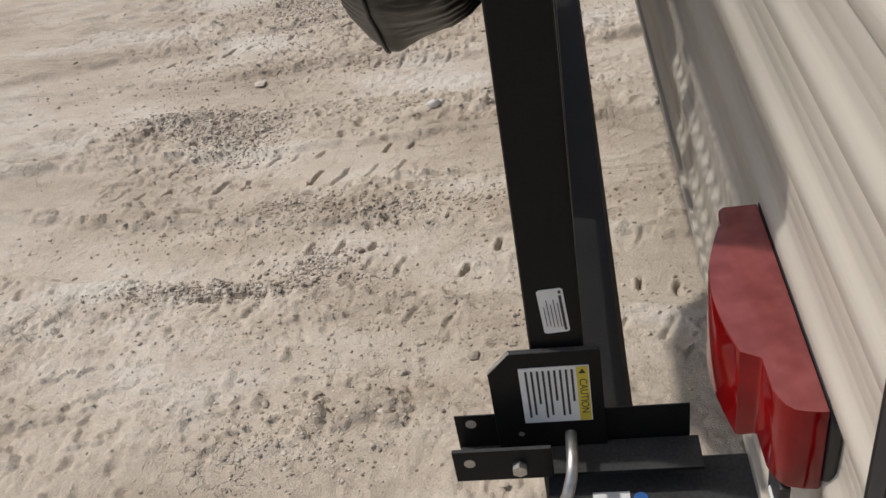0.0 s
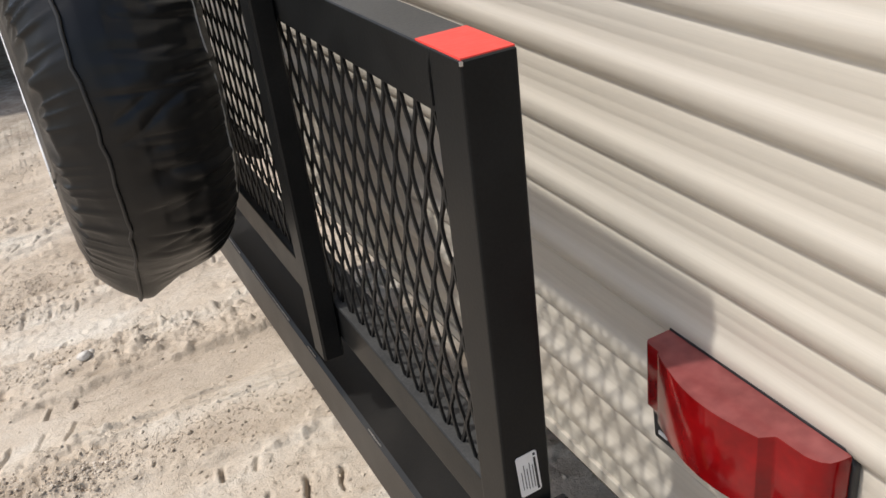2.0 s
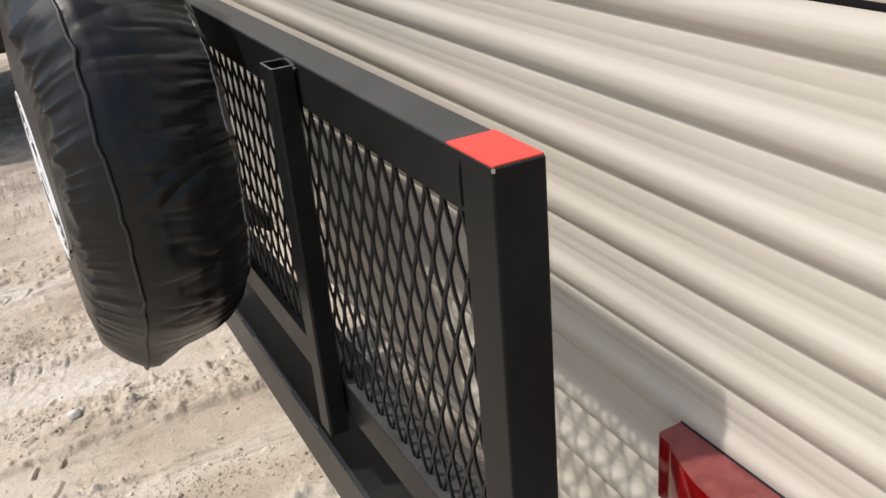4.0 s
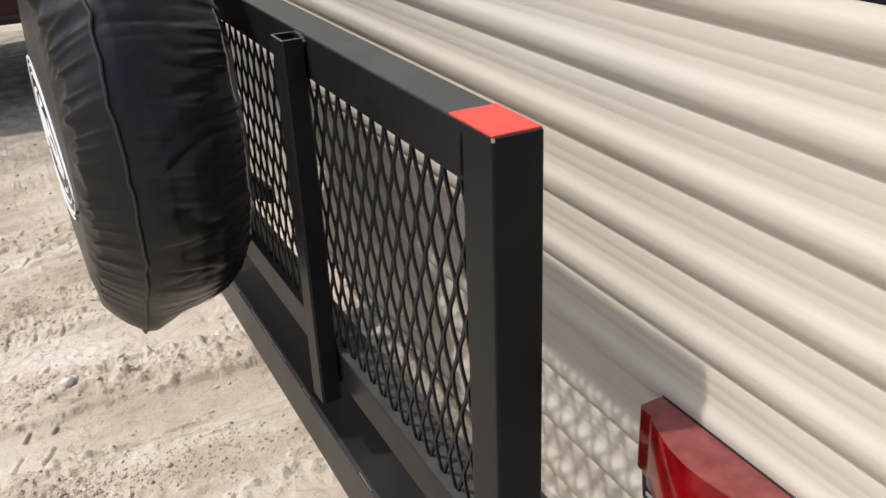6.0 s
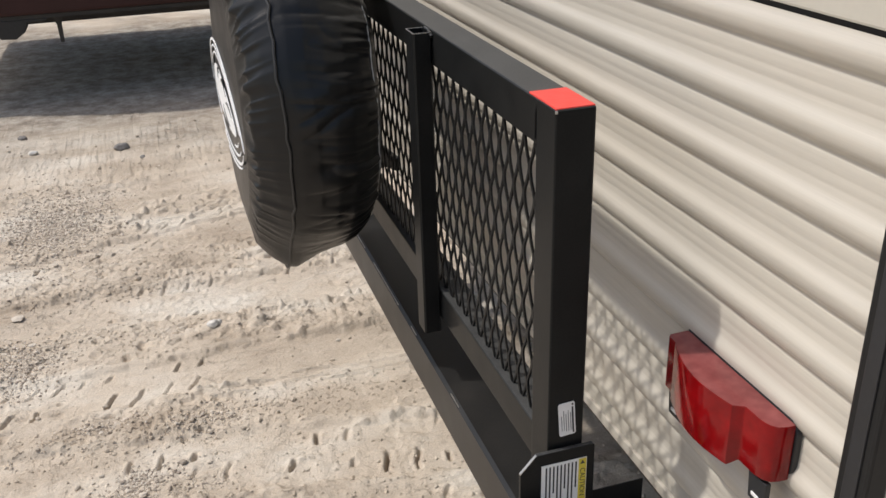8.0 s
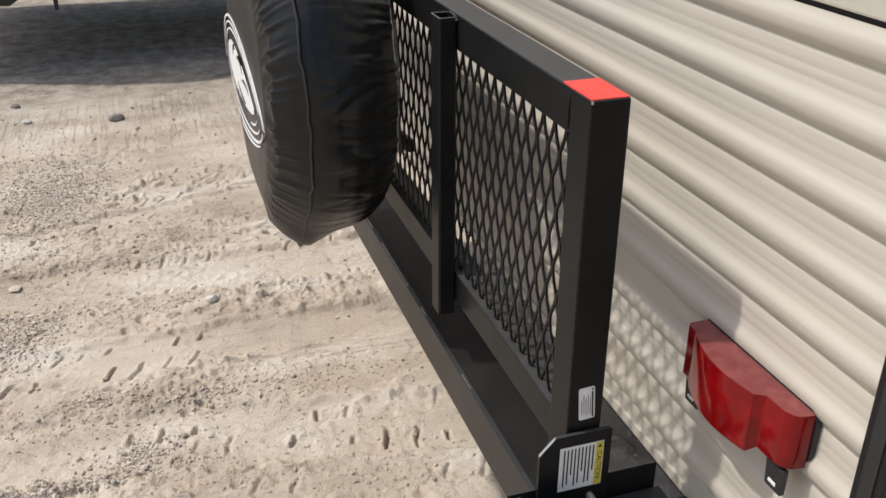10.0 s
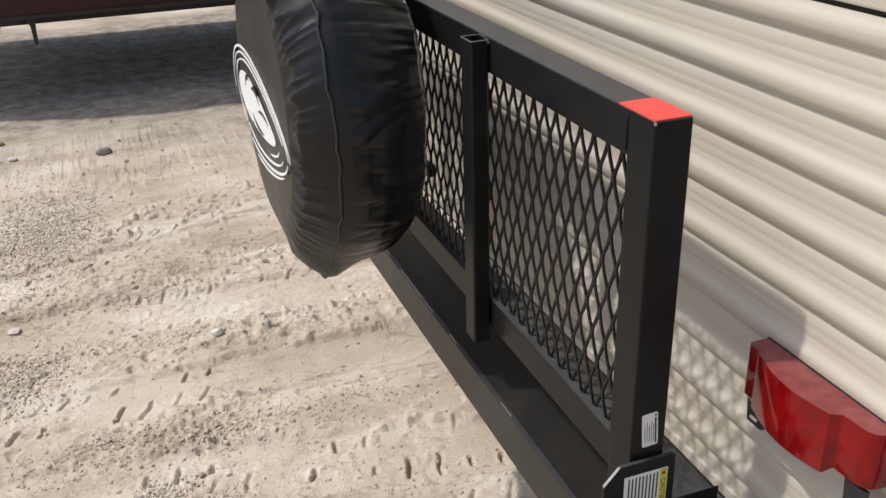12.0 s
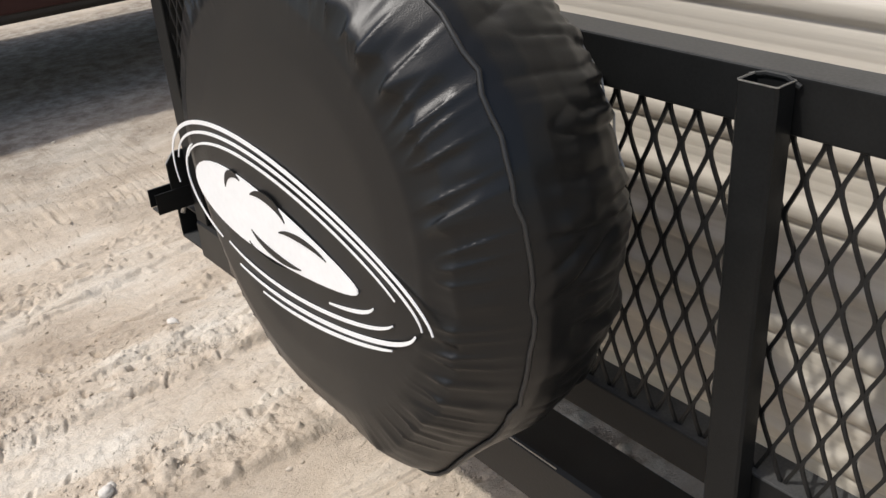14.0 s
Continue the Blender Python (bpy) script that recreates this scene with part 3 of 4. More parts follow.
# ---- tail light ----
def build_tail_light():
    t = thing("tail_light", (WALL_X, -0.08, 0.83), "red plastic tail light on a black base", "tail light")
    y0, y1, z0, z1 = 0.001, -0.200, 0.880, 0.957
    part("base", prism([(y0 + 0.001, z0 - 0.002), (y0 + 0.001, z1 + 0.0012), (y1 - 0.014, z1 + 0.0012), (y1 - 0.0262, z1 - 0.012), (y1 - 0.0262, z0 + 0.012), (y1 - 0.014, z0 - 0.002)],
                       "x", WALL_X - 0.009, WALL_X - 0.001, 0.002), PLASTIC, t, "black plastic base")
    bx = WALL_X - 0.0095
    front = [(bx, y0), (WALL_X - 0.037, y0 - 0.001), (WALL_X - 0.041, y0 - 0.005), (WALL_X - 0.042, y0 - 0.024)]
    for i in range(25):
        q = i / 24
        front.append((WALL_X - 0.045 - 0.009 * q - 0.013 * math.sin(math.pi * q), y0 - 0.026 - 0.141 * q))
    front += [(WALL_X - 0.041, y0 - 0.174), (WALL_X - 0.040, y1 - 0.002), (WALL_X - 0.038, y1 - 0.009), (WALL_X - 0.035, y1 - 0.015), (WALL_X - 0.030, y1 - 0.020), (WALL_X - 0.020, y1 - 0.0225), (bx, y1 - 0.0235)]
    bm = prism(front, "z", z0, z1, 0.0022)
    # the bowed middle hangs a little lower than the ends
    for v in bm.verts:
        if v.co.z < (z0 + z1) / 2 and y0 - 0.170 < v.co.y < y0 - 0.025 and v.co.x < WALL_X - 0.02:
            v.co.z -= 0.008
    lens = part("lens", bm, LENS, t, "glossy red lens with a bowed middle", True)
    lens.data.set_sharp_from_angle(angle=radians(32))
    part("reflector", box(WALL_X - 0.030, WALL_X - 0.0105, -0.128, -0.082, z0 + 0.012, z1 - 0.012, 0.004), PLASTIC, lens, "dark reflector block inside")
    part("bulb", sweep([(WALL_X - d, -0.075, 0.915) for d in (0.020, 0.036, 0.046)], 0.009, 12), BARE, lens, "bulb seen through the lens", True)
    for yy in (y0 - 0.022, y1 - 0.002):
        part("bracket_tab", prism([(yy - 0.016, z0 - 0.042), (yy + 0.014, z0 - 0.042), (yy + 0.018, z0 - 0.005), (yy - 0.016, z0 - 0.005)], "x", WALL_X - 0.034, WALL_X - 0.026, 0.002),
             PLASTIC, t, "black tab with a slot")
        part("slot", box(WALL_X - 0.0355, WALL_X - 0.0338, yy - 0.007, yy + 0.007, z0 - 0.034, z0 - 0.029, 0.001), WHITE, t, "pale slot")


build_tail_light()

# ---- bumper, folding rack ----
RACK_Y1, RACK_Z0, RACK_Z1, T = 1.96, 0.768, 1.280, 0.0508
BUMP_X0, BUMP_X1, BUMP_Z0, BUMP_Z1 = -0.0030, 0.0980, 0.538, 0.638


def build_bumper():
    t = thing("bumper", (0, 0.93, BUMP_Z0), "black square-tube steel bumper", "bumper")
    for y in (0.0085, RACK_Y1 - 0.0095):
        part("end_cap", box(BUMP_X0 + 0.006, BUMP_X1 - 0.006, y, y + 0.001, BUMP_Z0 + 0.006, BUMP_Z1 - 0.006), BLACK, t)
    rng = random.Random(8)
    y = 0.02
    while y < RACK_Y1 - 0.1:
        run = rng.uniform(0.02, 0.22)
        part("worn_edge", box(BUMP_X0 + 0.0012, BUMP_X0 + 0.0026, y, y + run, BUMP_Z1 - 0.0030, BUMP_Z1 - 0.0012), BARE, t, "edge worn to bare metal")
        y += run + rng.uniform(0.03, 0.3)
    part("bumper_tube", tube("y", 0.002, RACK_Y1 - 0.002, BUMP_X0, BUMP_X1, BUMP_Z0, BUMP_Z1, 0.005, 0.006), DUSTY_BLACK, t)


build_bumper()


def mesh_panel(y0, y1, z0, z1, x, swd=0.0355, lwd=0.080):
    """Expanded metal: diamonds standing upright, strands with depth."""
    bm = bmesh.new()
    half = 0.0021

    def strand(pts):
        if len(pts) < 2:
            return
        rings = []
        for i, (y, z, dx) in enumerate(pts):
            a, b = pts[max(i - 1, 0)], pts[min(i + 1, len(pts) - 1)]
            d = Vector((b[0] - a[0], b[1] - a[1])).normalized()
            n = Vector((-d.y, d.x)) * half
            rings.append([bm.verts.new(c) for c in ((x + dx - 0.0016, y + n.x, z + n.y), (x + dx + 0.0016, y + n.x, z + n.y), (x + dx + 0.0016, y - n.x, z - n.y), (x + dx - 0.0016, y - n.x, z - n.y))])
        for u, v in zip(rings, rings[1:]):
            for k in range(4):
                bm.faces.new((u[k], u[(k + 1) % 4], v[(k + 1) % 4], v[k]))
        bm.faces.new(rings[0][::-1])
        bm.faces.new(rings[-1])

    lean = 0.0012
    for i in range(int((y1 - y0) / (swd / 2)) + 2):
        sign = 1 if i % 2 else -1
        run = []
        for j in range(int((z1 - z0 + 0.014) / (lwd / 12)) + 1):
            a = 2 * math.pi * j / 12
            wave = (math.cos(a) + 0.07 * math.cos(3 * a)) / 1.07
            y, z = y0 + i * swd / 2 + sign * (swd / 4 - half * 0.75) * wave, z0 - 0.002 + j * lwd / 12
            if y0 - 0.002 <= y <= y1 + 0.002:
                run.append((y, z, sign * lean * math.sin(a)))
            elif run:
                strand(run)
                run = []
        strand(run)
    bmesh.ops.recalc_face_normals(bm, faces=bm.faces)
    return bm


def text_mesh(body, size, m):
    """Letters of the built-in font as a mesh."""
    cu = bpy.data.curves.new("t", "FONT")
    cu.body, cu.size, cu.align_x, cu.align_y, cu.extrude = body, size, "CENTER", "CENTER", 0.0001
    ob = bpy.data.objects.new("t", cu)
    me = bpy.data.meshes.new_from_object(ob)
    bpy.data.objects.remove(ob)
    bm = bmesh.new()
    bm.from_mesh(me)
    bmesh.ops.transform(bm, matrix=m, verts=bm.verts)
    return bm


def build_rack():
    t = thing("cargo_rack", (0.025, 0.93, RACK_Z0), "black steel folding cargo rack with expanded mesh standing upright", "cargo rack")
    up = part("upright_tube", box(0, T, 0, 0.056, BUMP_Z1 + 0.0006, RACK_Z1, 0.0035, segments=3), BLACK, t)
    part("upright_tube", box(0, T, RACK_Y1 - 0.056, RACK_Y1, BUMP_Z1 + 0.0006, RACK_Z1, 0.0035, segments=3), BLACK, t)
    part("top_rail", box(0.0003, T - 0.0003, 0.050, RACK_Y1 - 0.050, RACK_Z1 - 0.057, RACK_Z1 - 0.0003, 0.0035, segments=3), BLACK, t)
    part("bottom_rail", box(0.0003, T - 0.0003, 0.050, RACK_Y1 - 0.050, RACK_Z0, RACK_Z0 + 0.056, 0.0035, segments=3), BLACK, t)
    for y in (0.466, 1.270):
        p = part("tyre_post", tube("z", RACK_Z0 - 0.026, RACK_Z1 - 0.004, -0.031, -0.0005, y, y + 0.043, 0.003, 0.003), BLACK, t, "open-topped square post")
        part("rim_edge", tube("z", RACK_Z1 - 0.0045, RACK_Z1 - 0.0035, -0.0312, -0.0003, y - 0.0002, y + 0.0432, 0.0008, 0.0025), BARE, p, "worn bare edge")
        part("weld", sweep([(-0.002, y - 0.004, RACK_Z1 - 0.01), (-0.003, y + 0.01, RACK_Z1 - 0.003), (-0.003, y + 0.03, RACK_Z1 - 0.003), (-0.002, y + 0.048, RACK_Z1 - 0.008)], 0.003), BLACK, p)
    part("carrier_backing", prism([(0.83, 0.945), (0.83, 0.918), (1.22, 0.825), (1.26, 0.825), (1.26, 0.90), (1.20, 0.90)], "x", 0.022, 0.034, 0.002), BLACK, t, "tapered backing plate behind the mesh")
    part("carrier_plate", box(-0.085, -0.0005, 0.97, 1.02, 0.935, 0.972, 0.003), BLACK, t)
    for y0, y1 in ((0.056, RACK_Y1 - 0.056),):
        part("mesh_panel", mesh_panel(y0, y1, RACK_Z0 + 0.054, RACK_Z1 - 0.054, 0.012), MESH_BLACK, t, "diamond expanded-metal mesh")
    part("weld", sweep([(0.002, 0.0562, RACK_Z1 - 0.004), (-0.0005, 0.0565, RACK_Z1 - 0.02), (-0.0005, 0.0565, RACK_Z1 - 0.05)], 0.0014, 6), BLACK, t)
    for y in (0.0, RACK_Y1 - 0.082):
        part("reflective_tape", box(0.0012, T - 0.0012, y + 0.002, y + 0.080, RACK_Z1 - 0.001, RACK_Z1 + 0.0012, 0.0005), TAPE, t, "bright red reflective tape")
    part("chipped_corner", box(-0.0003, 0.0025, -0.0003, 0.002, RACK_Z1 - 0.0045, RACK_Z1 - 0.0008, 0.0006), BARE, up, "chipped bare-metal corner")
    tilt = Matrix.Translation((0.026, 0, 0.858)) @ Matrix.Rotation(radians(-4), 4, "Y") @ Matrix.Translation((-0.026, 0, -0.858))
    sticker = prism([(0.0145, 0.834), (0.0145, 0.882), (0.0165, 0.884), (0.0360, 0.884), (0.0380, 0.882), (0.0380, 0.834), (0.0360, 0.832), (0.0165, 0.832)], "y", -0.0009, -0.0001)
    bmesh.ops.transform(sticker, matrix=tilt, verts=sticker.verts)
    s = part("label", sticker, WHITE, up, "small white warning sticker")
    lines = bmesh.new()
    for k, (w, a, b) in enumerate(((0.0024, 0.838, 0.876), (0.0007, 0.839, 0.868), (0.0007, 0.839, 0.872), (0.0007, 0.839, 0.866), (0.0007, 0.841, 0.872), (0.0007, 0.841, 0.864))):
        x = 0.0345 - k * 0.0032
        box(x - w / 2, x + w / 2, -0.0013, -0.0008, a, b, bm=lines)
    for z in (0.836, 0.880):
        box(0.0335, 0.0360, -0.0013, -0.0008, z - 0.0015, z + 0.0015, bm=lines)
    bmesh.ops.transform(lines, matrix=tilt, verts=lines.verts)
    part("print", lines, INK, s)
    return t


build_rack()


def build_bracket(label):
    """The end plate that holds the rack upright, its channel, bolts and pin."""
    t = thing("rack_bracket", (0.02, -0.02, 0.60), label, "bracket", "rack end brackets")
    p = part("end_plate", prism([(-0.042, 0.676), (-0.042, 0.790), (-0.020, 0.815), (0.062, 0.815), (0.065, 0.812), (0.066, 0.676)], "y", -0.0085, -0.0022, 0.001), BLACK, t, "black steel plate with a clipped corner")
    part("worn_edge", prism([(-0.0425, 0.789), (-0.0425, 0.7912), (-0.0205, 0.8153), (-0.019, 0.8153), (-0.019, 0.8148), (-0.0202, 0.8146), (-0.0416, 0.7905)], "y", -0.0087, -0.0050), BARE, p, "worn bare edge")
    s = part("warning_label", box(-0.0125, 0.0535, -0.0098, -0.0086, 0.7215, 0.7965, 0.0003), WHITE, p, "white and yellow warning sticker")
    yel = part("yellow_band", box(0.0415, 0.0525, -0.0103, -0.0097, 0.7225, 0.7955), YELLOW, s)
    yel["label"] = "yellow heading band"
    part("heading", text_mesh("CAUTION", 0.0105, pose(0.047, -0.0104, 0.756, 90, 0, 0) @ pose(0, 0, 0, 0, 0, -90)), INK, s)
    part("warning_mark", prism([(0.0435, 0.7870), (0.0505, 0.7870), (0.047, 0.7930)], "y", -0.0105, -0.0102), INK, s)
    lines = bmesh.new()
    rng = random.Random(3)
    for k in range(9):
        x = 0.0375 - k * 0.0054
        end = 0.728 + rng.random() * 0.006
        box(x - 0.0011, x + 0.0011, -0.0102, -0.0097, end if k % 3 else end + 0.02, 0.7925, bm=lines)
    part("print", lines, INK, s)
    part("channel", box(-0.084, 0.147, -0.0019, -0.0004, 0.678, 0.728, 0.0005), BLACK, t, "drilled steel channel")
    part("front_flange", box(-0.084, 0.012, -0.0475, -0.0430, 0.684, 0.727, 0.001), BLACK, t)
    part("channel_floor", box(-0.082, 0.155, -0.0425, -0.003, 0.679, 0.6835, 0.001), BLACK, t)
    for x, y, z in ((-0.068, -0.0022, 0.716), (-0.068, -0.0480, 0.711)):
        part("bolt_hole", cylinder((x, y, z), "y", 0.0055, 0.001), STONE, t, "pale see-through hole")
    part("bolt_hole", cylinder((-0.018, -0.0088, 0.705), "y", 0.003, 0.0006), BARE, t)
    part("bolt_head", cylinder((-0.020, -0.0515, 0.704), "y", 0.0075, 0.008, 6), BARE, t, "zinc bolt head")
    part("hitch_pin", sweep([(0.031, -0.02, 0.715), (0.031, -0.050, 0.714), (0.029, -0.066, 0.706), (0.024, -0.074, 0.690), (0.014, -0.079, 0.668), (0.0, -0.08, 0.63)], 0.0058, 10), BARE, t, "bent bright steel pin", True)
    rec = part("receiver_tube", tube("x", 0.004, 0.95, -0.125, -0.002, 0.55, 0.654, 0.005, 0.004), BLACK, t, "black square receiver tube")
    part("size_label", box(0.047, 0.083, -0.0595, -0.0455, 0.6538, 0.6548), WHITE, rec, "white sticker")
    part("cap_tip", cylinder((0.093, -0.055, 0.653), "z", 0.007, 0.006), BLUE, rec, "blue plastic plug")
    return t


def mirror_bracket(t):
    """Turns a bracket into its mirror image at the other end of the bumper."""
    flip = Matrix.Translation((0, RACK_Y1, 0)) @ Matrix.Diagonal((1, -1, 1, 1))
    for ob in t.children_recursive:
        here = ob.matrix_world.copy()
        ob.data.transform(here.inverted() @ flip @ here)
        ob.data.flip_normals()
        ob.data.update()


build_bracket("black drilled steel bracket with warning stickers at the bumper end")
far_bracket = build_bracket("black drilled steel bracket behind the spare tyre")
bpy.context.view_layer.update()
mirror_bracket(far_bracket)

# ---- spare tyre under its cover ----
TYRE_Y, TYRE_Z = 0.910, 1.108


def cover_point(u, theta):
    """u: 0 at the face's centre, 1 at the seam, 2 at the elastic back edge; theta from +y towards +z."""
    knots = ([0.0, 0.30, 0.55, 0.72, 0.85, 0.94, 1.0, 1.10, 1.28, 1.5, 1.7, 1.85, 1.95, 2.0],
             [-0.291, -0.292, -0.292, -0.288, -0.275, -0.247, -0.224, -0.206, -0.178, -0.145, -0.112, -0.085, -0.064, -0.050],
             [0.0, 0.105, 0.195, 0.250, 0.290, 0.318, 0.336, 0.343, 0.348, 0.347, 0.341, 0.329, 0.312, 0.280])
    x, r = np.interp(u, knots[0], knots[1]), np.interp(u, knots[0], knots[2])
    c, s = np.cos(theta), np.sin(theta)
    lump = value_noise(2.2 + 1.6 * c, 3.1 + 1.6 * s, 11)
    r = r * (1 + 0.016 * lump * np.clip(u, 0, 1) ** 2)
    x = x + (0.0012 + 0.005 * np.clip((u - 0.72) / 0.2, 0, 1)) * value_noise(5 + 3.0 * r / 0.35 * c, 7 + 3.0 * r / 0.35 * s, 12)
    # sagging corner of the seam at the bottom
    sag = np.exp(-((np.angle(np.exp(1j * (theta + 1.98))) / 0.20) ** 2)) * np.exp(-(((u - 1.0) / 0.25) ** 2))
    r = r + 0.030 * sag
    # flattened lower band
    low = np.clip(-s, 0, 1) ** 2
    r = r - 0.009 * low * np.clip((u - 1.1) / 0.8, 0, 1)
    # gathers along the band, short puckers by the seam
    a = theta * 0.35 / 0.05
    band = np.clip((u - 1.02) / 0.3, 0, 1)
    sway = 0.45 * np.sin(a * 0.83 + 1.0) + 0.3 * np.sin(a * 2.1 - 3.0 * u)
    fold = value_noise(a * 1.3 + 0.9 * u + 0.4 * np.sin(4.0 * u + a * 0.6), u * 1.1 + 3 + sway, 13) + 0.6 * value_noise(a * 2.9 - 1.3 * u, u * 1.3 + sway, 14)
    edge = np.clip((u - 1.55) / 0.4, 0, 1)
    gather = value_noise(a * 5.5, u * 0.6, 15)
    crease = (1 - np.abs(value_noise(a * 1.6 + 1.6 * u + 0.5 * np.sin(3.0 * u + a), u * 1.2 + 9 + sway, 18))) ** 2.0 + 0.7 * (1 - np.abs(value_noise(a * 2.6 - 1.0 * u + 4, u * 1.4 + 2 - sway, 19))) ** 2.2
    r = r + band * (0.0026 * fold - 0.0046 * crease * np.clip(value_noise(theta * 4.1, u * 1.2 + 0.6 * sway, 22) + 0.75, 0.15, 1.3)) + edge * 0.0048 * gather
    shoulder = np.exp(-(((u - 0.90) / 0.10) ** 2))
    where = np.clip(0.35 + 0.9 * value_noise(1 + theta * 1.1, u * 0 + 2, 16) + 1.1 * np.exp(-(((theta % (2 * np.pi)) - 2.0) / 0.5) ** 2), 0, 1.35)
    pucker = value_noise(a * 3.0 + 3.5 * u, u * 4.0, 17) - 1.2 * (1 - np.abs(value_noise(a * 2.4 + 5.0 * u, u * 2.0, 21))) ** 6
    x = x + shoulder * where * 0.0105 * pucker
    r = r + shoulder * where * 0.0060 * pucker
    return np.stack([x, TYRE_Y + r * np.cos(theta), TYRE_Z + r * np.sin(theta)], -1)


def revolve(us, count):
    th = np.linspace(0, 2 * np.pi, count, endpoint=False)
    gu, gt = np.meshgrid(us, th, indexing="ij")
    # the noise wraps where theta closes
    w = np.clip((gt - (2 * np.pi - 0.5)) / 0.5, 0, 1)[..., None]
    co = cover_point(gu, gt) * (1 - w) + cover_point(gu, gt - 2 * np.pi) * w
    bm = bmesh.new()
    vs = [[bm.verts.new(p) for p in row] for row in co]
    for a, b in zip(vs, vs[1:]):
        for k in range(count):
            bm.faces.new((a[k], b[k], b[(k + 1) % count], a[(k + 1) % count]))
    if us[0] < 0.05:
        bm.faces.new(vs[0])
    bmesh.ops.recalc_face_normals(bm, faces=bm.faces)
    return bm, co


def ribbon(points, x, depth=0.0012):
    """A flat stroke of points (y, z, width) laid on the cover's face."""
    bm = bmesh.new()
    rows = []
    for i, (y, z, w) in enumerate(points):
        a, b = points[max(i - 1, 0)], points[min(i + 1, len(points) - 1)]
        d = Vector((b[0] - a[0], b[1] - a[1])).normalized()
        n = Vector((-d.y, d.x)) * w / 2
        rows.append([bm.verts.new(c) for c in ((x, y + n.x, z + n.y), (x, y - n.x, z - n.y), (x + depth, y - n.x, z - n.y), (x + depth, y + n.x, z + n.y))])
    for u, v in zip(rows, rows[1:]):
        for k in range(4):
            bm.faces.new((u[k], u[(k + 1) % 4], v[(k + 1) % 4], v[k]))
    bm.faces.new(rows[0][::-1])
    bm.faces.new(rows[-1])
    bmesh.ops.recalc_face_normals(bm, faces=bm.faces)
    return bm


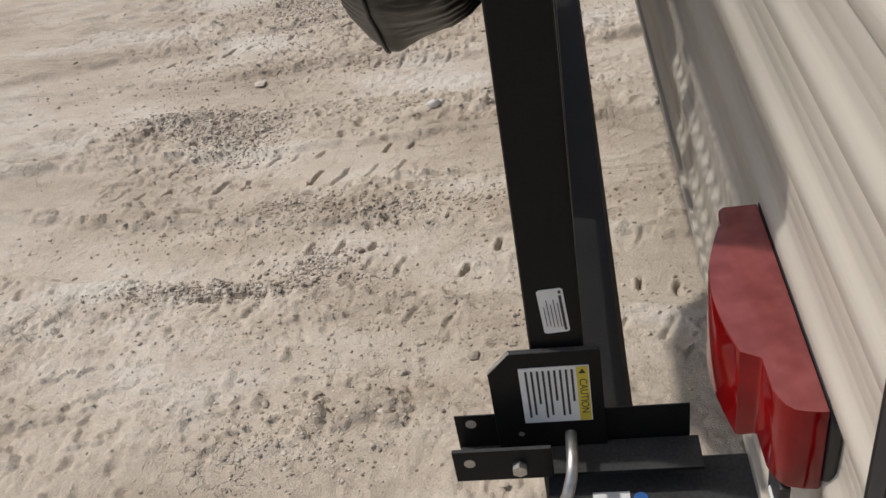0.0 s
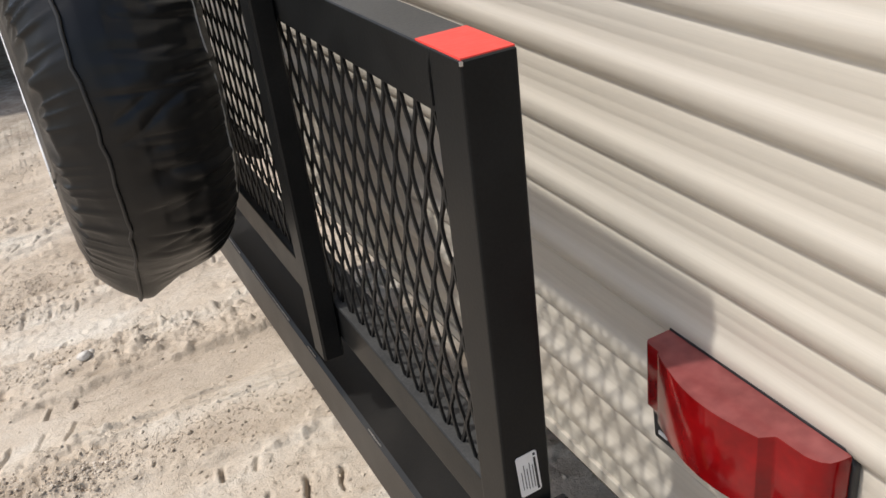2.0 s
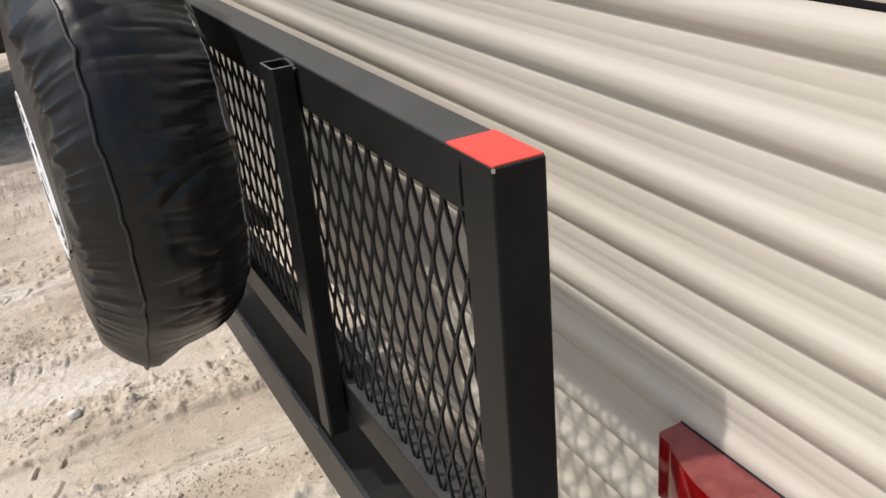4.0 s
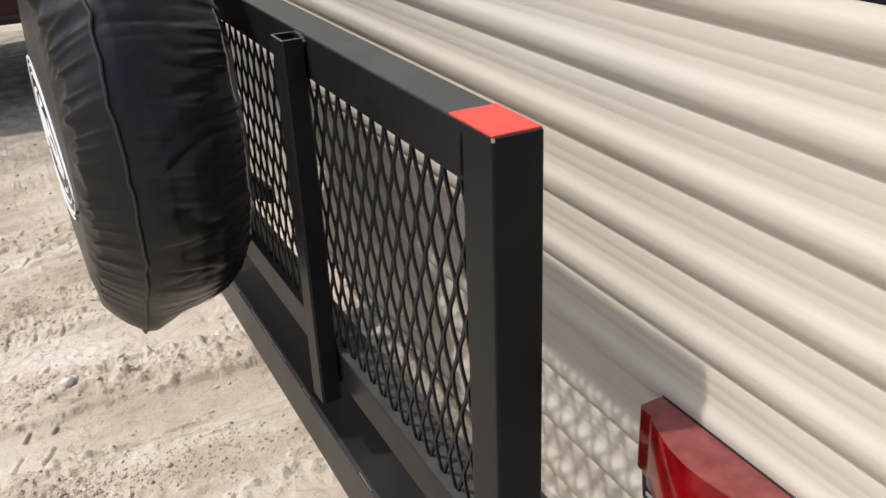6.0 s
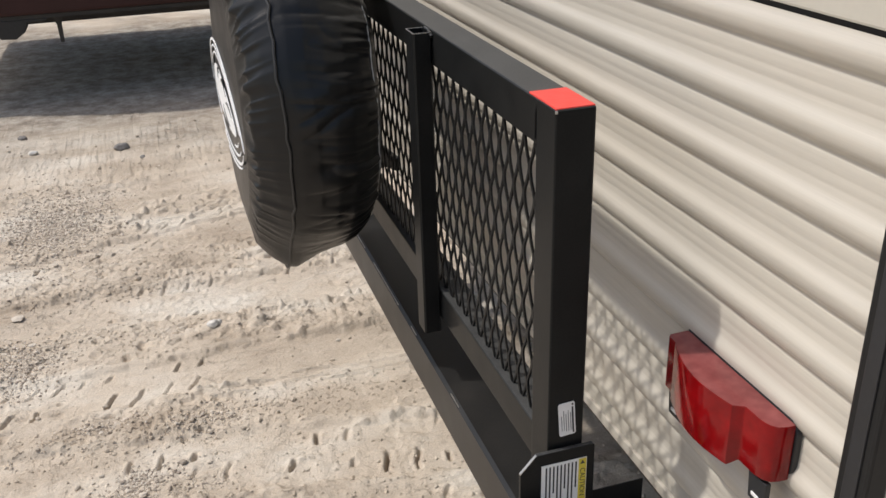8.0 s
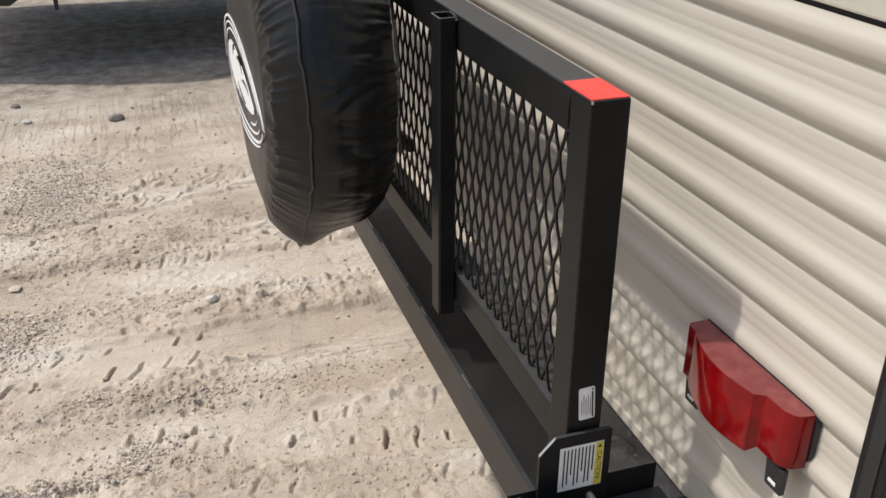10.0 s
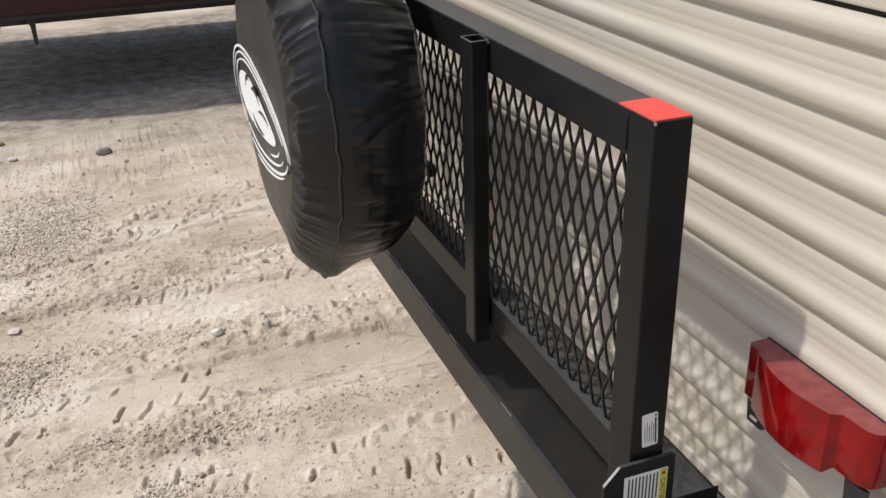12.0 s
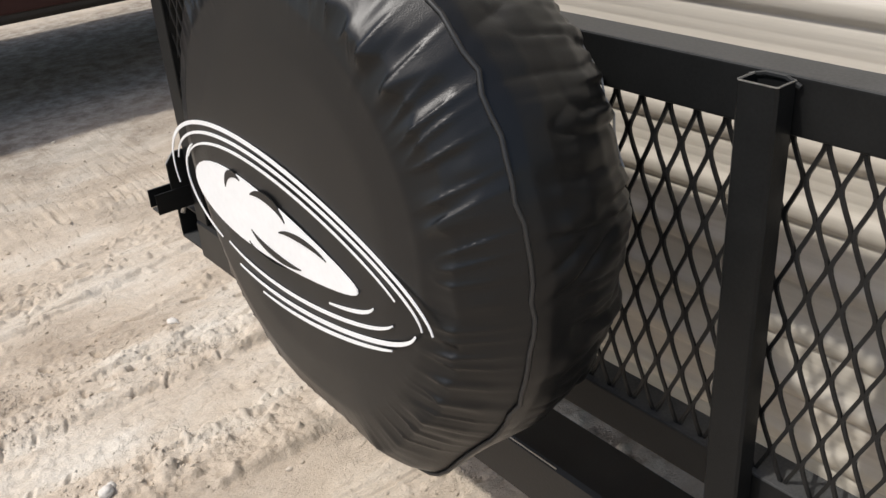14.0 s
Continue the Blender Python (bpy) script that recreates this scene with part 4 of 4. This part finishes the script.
def build_spare():
    t = thing("spare_tyre", (-0.17, TYRE_Y, TYRE_Z - 0.36), "spare tyre in a wrinkled black vinyl cover with a white emblem", "spare tyre")
    face, _ = revolve(np.r_[0.02, np.linspace(0.08, 0.7, 24), np.linspace(0.715, 1.0, 26)], 840)
    f = part("cover_face", face, VINYL, t, "matt black vinyl face", True)
    band, co = revolve(np.linspace(1.0, 2.0, 46), 840)
    part("cover_band", band, VINYL, t, "gathered black vinyl band", True)
    seam = co[0][::8] + np.array([-0.001, 0, 0])
    seam[:, 1:] += (seam[:, 1:] - (TYRE_Y, TYRE_Z)) * 0.006
    part("piping", sweep([*seam.tolist(), seam[0].tolist()], 0.0028, 6), PIPING, t, "black piping along the seam", True)
    edge = co[43][::8]
    part("elastic_edge", sweep([*edge.tolist(), edge[0].tolist()], 0.0013, 5), material("pale_elastic", (0.35, 0.35, 0.34), 0.6), t, "pale elastic hem")
    part("tyre", cylinder((-0.150, TYRE_Y, TYRE_Z), "x", 0.262, 0.18, 48), DARK, t)
    # emblem: sweeping ovals round a plain drop shape
    x = -0.2937
    cy, cz = 0.932, 1.066

    def oval(ry, rz, a0, a1, w, dy=0.0, dz=0.0, tilt=0.0):
        pts = []
        for i in range(49):
            s = i / 48
            a = radians(a0 + (a1 - a0) * s)
            p, q = ry * math.cos(a), rz * math.sin(a) * (1 - 0.30 * math.cos(a)) - 0.012 * math.cos(a)
            ct, st = math.cos(tilt), math.sin(tilt)
            pts.append((cy + dy - (p * ct - q * st), cz + dz + p * st + q * ct, w * (0.25 + 0.75 * math.sin(math.pi * min(max(s, 0.02), 0.98)) ** 0.5)))
        return ribbon(pts, x)

    strokes = [(0.290, 0.098, 4, 192, 0.0056), (0.272, 0.086, 2, 172, 0.0044), (0.244, 0.074, 20, 164, 0.0038), (0.262, 0.094, 240, 352, 0.0056), (0.228, 0.078, 228, 345, 0.0048),
               (0.190, 0.062, 300, 350, 0.0044), (0.272, 0.106, 254, 322, 0.0046), (0.246, 0.080, 150, 226, 0.0044)]
    for ry, rz, a0, a1, w in strokes:
        part("emblem_stroke", oval(ry, rz, a0, a1, w), EMBLEM, f, "white printed stroke")
    drop = []
    for i in range(40):
        a = 2 * math.pi * i / 40
        k = 0.5 + 0.5 * math.cos(a)
        drop.append((cy + 0.030 - 0.190 * math.cos(a) + 0.02 * math.sin(a) * k, cz + 0.012 + (0.062 - 0.036 * k) * math.sin(a) - 0.020 * k))
    shape = part("emblem_shape", prism(drop, "x", x, x + 0.0012), EMBLEM, f, "white printed drop shape")
    for dy, dz, ry, rz, a0, a1, w in ((0.03, 0.012, 0.05, 0.030, 20, 130, 0.012), (0.0, -0.008, 0.08, 0.026, 200, 300, 0.010), (-0.05, -0.004, 0.06, 0.016, 30, 150, 0.008), (0.10, 0.02, 0.03, 0.03, 60, 170, 0.010), (0.04, -0.03, 0.05, 0.02, 200, 320, 0.008)):
        pts = []
        for i in range(25):
            q = i / 24
            a = radians(a0 + (a1 - a0) * q)
            pts.append((cy + dy - ry * math.cos(a), cz + dz + rz * math.sin(a), w * (0.15 + 0.85 * math.sin(math.pi * q))))
        part("emblem_gap", ribbon(pts, x - 0.0006), VINYL, shape, "black sweep in the print")


build_spare()


# ---- another trailer parked behind ----
def build_parked():
    place = Matrix.Translation((-1.75, 5.20, 0.0))
    t = thing("parked_trailer", (0, 0, 0), "dark red trailer parked on the dirt, seen underneath", "trailer")
    part("body", box(-0.1, 7.0, 0, 2.2, 0.555, 2.6, 0.02), MAROON, t, "dark red body")
    part("underbelly", box(-0.05, 6.95, 0.02, 2.18, 0.53, 0.554), DARK, t, "black underside")
    part("chassis", box(0.0, 6.9, 0.30, 0.38, 0.45, 0.529, 0.004), DARK, t)
    part("chassis", box(0.0, 6.9, 1.7, 1.78, 0.45, 0.529, 0.004), DARK, t)
    part("cross_member", box(0.12, 0.20, 0.385, 1.695, 0.46, 0.529), DARK, t)
    part("jack_leg", prism([(0.77, 0.529), (0.84, 0.529), (0.825, 0.47), (0.822, 0.36), (0.800, 0.36), (0.797, 0.47)], "y", 0.10, 0.13, 0.003), DARK, t, "dark jack leg")
    part("step_bracket", prism([(0.22, 0.529), (0.76, 0.529), (0.74, 0.51), (0.64, 0.51), (0.62, 0.455), (0.56, 0.415), (0.48, 0.42), (0.44, 0.45), (0.24, 0.45)], "y", 0.02, 0.20, 0.006), DARK, t, "black hanging bracket")
    for x in (4.6, 5.5):
        for y in (0.25, 1.75):
            w = part("wheel", cylinder((x, y, 0.365), "y", 0.37, 0.24, 36), DARK, t, "black wheel")
            part("rim", cylinder((x, y - 0.115 if y < 1 else y + 0.115, 0.365), "y", 0.2, 0.03, 24), BARE, w)
    t.matrix_basis = place


build_parked()
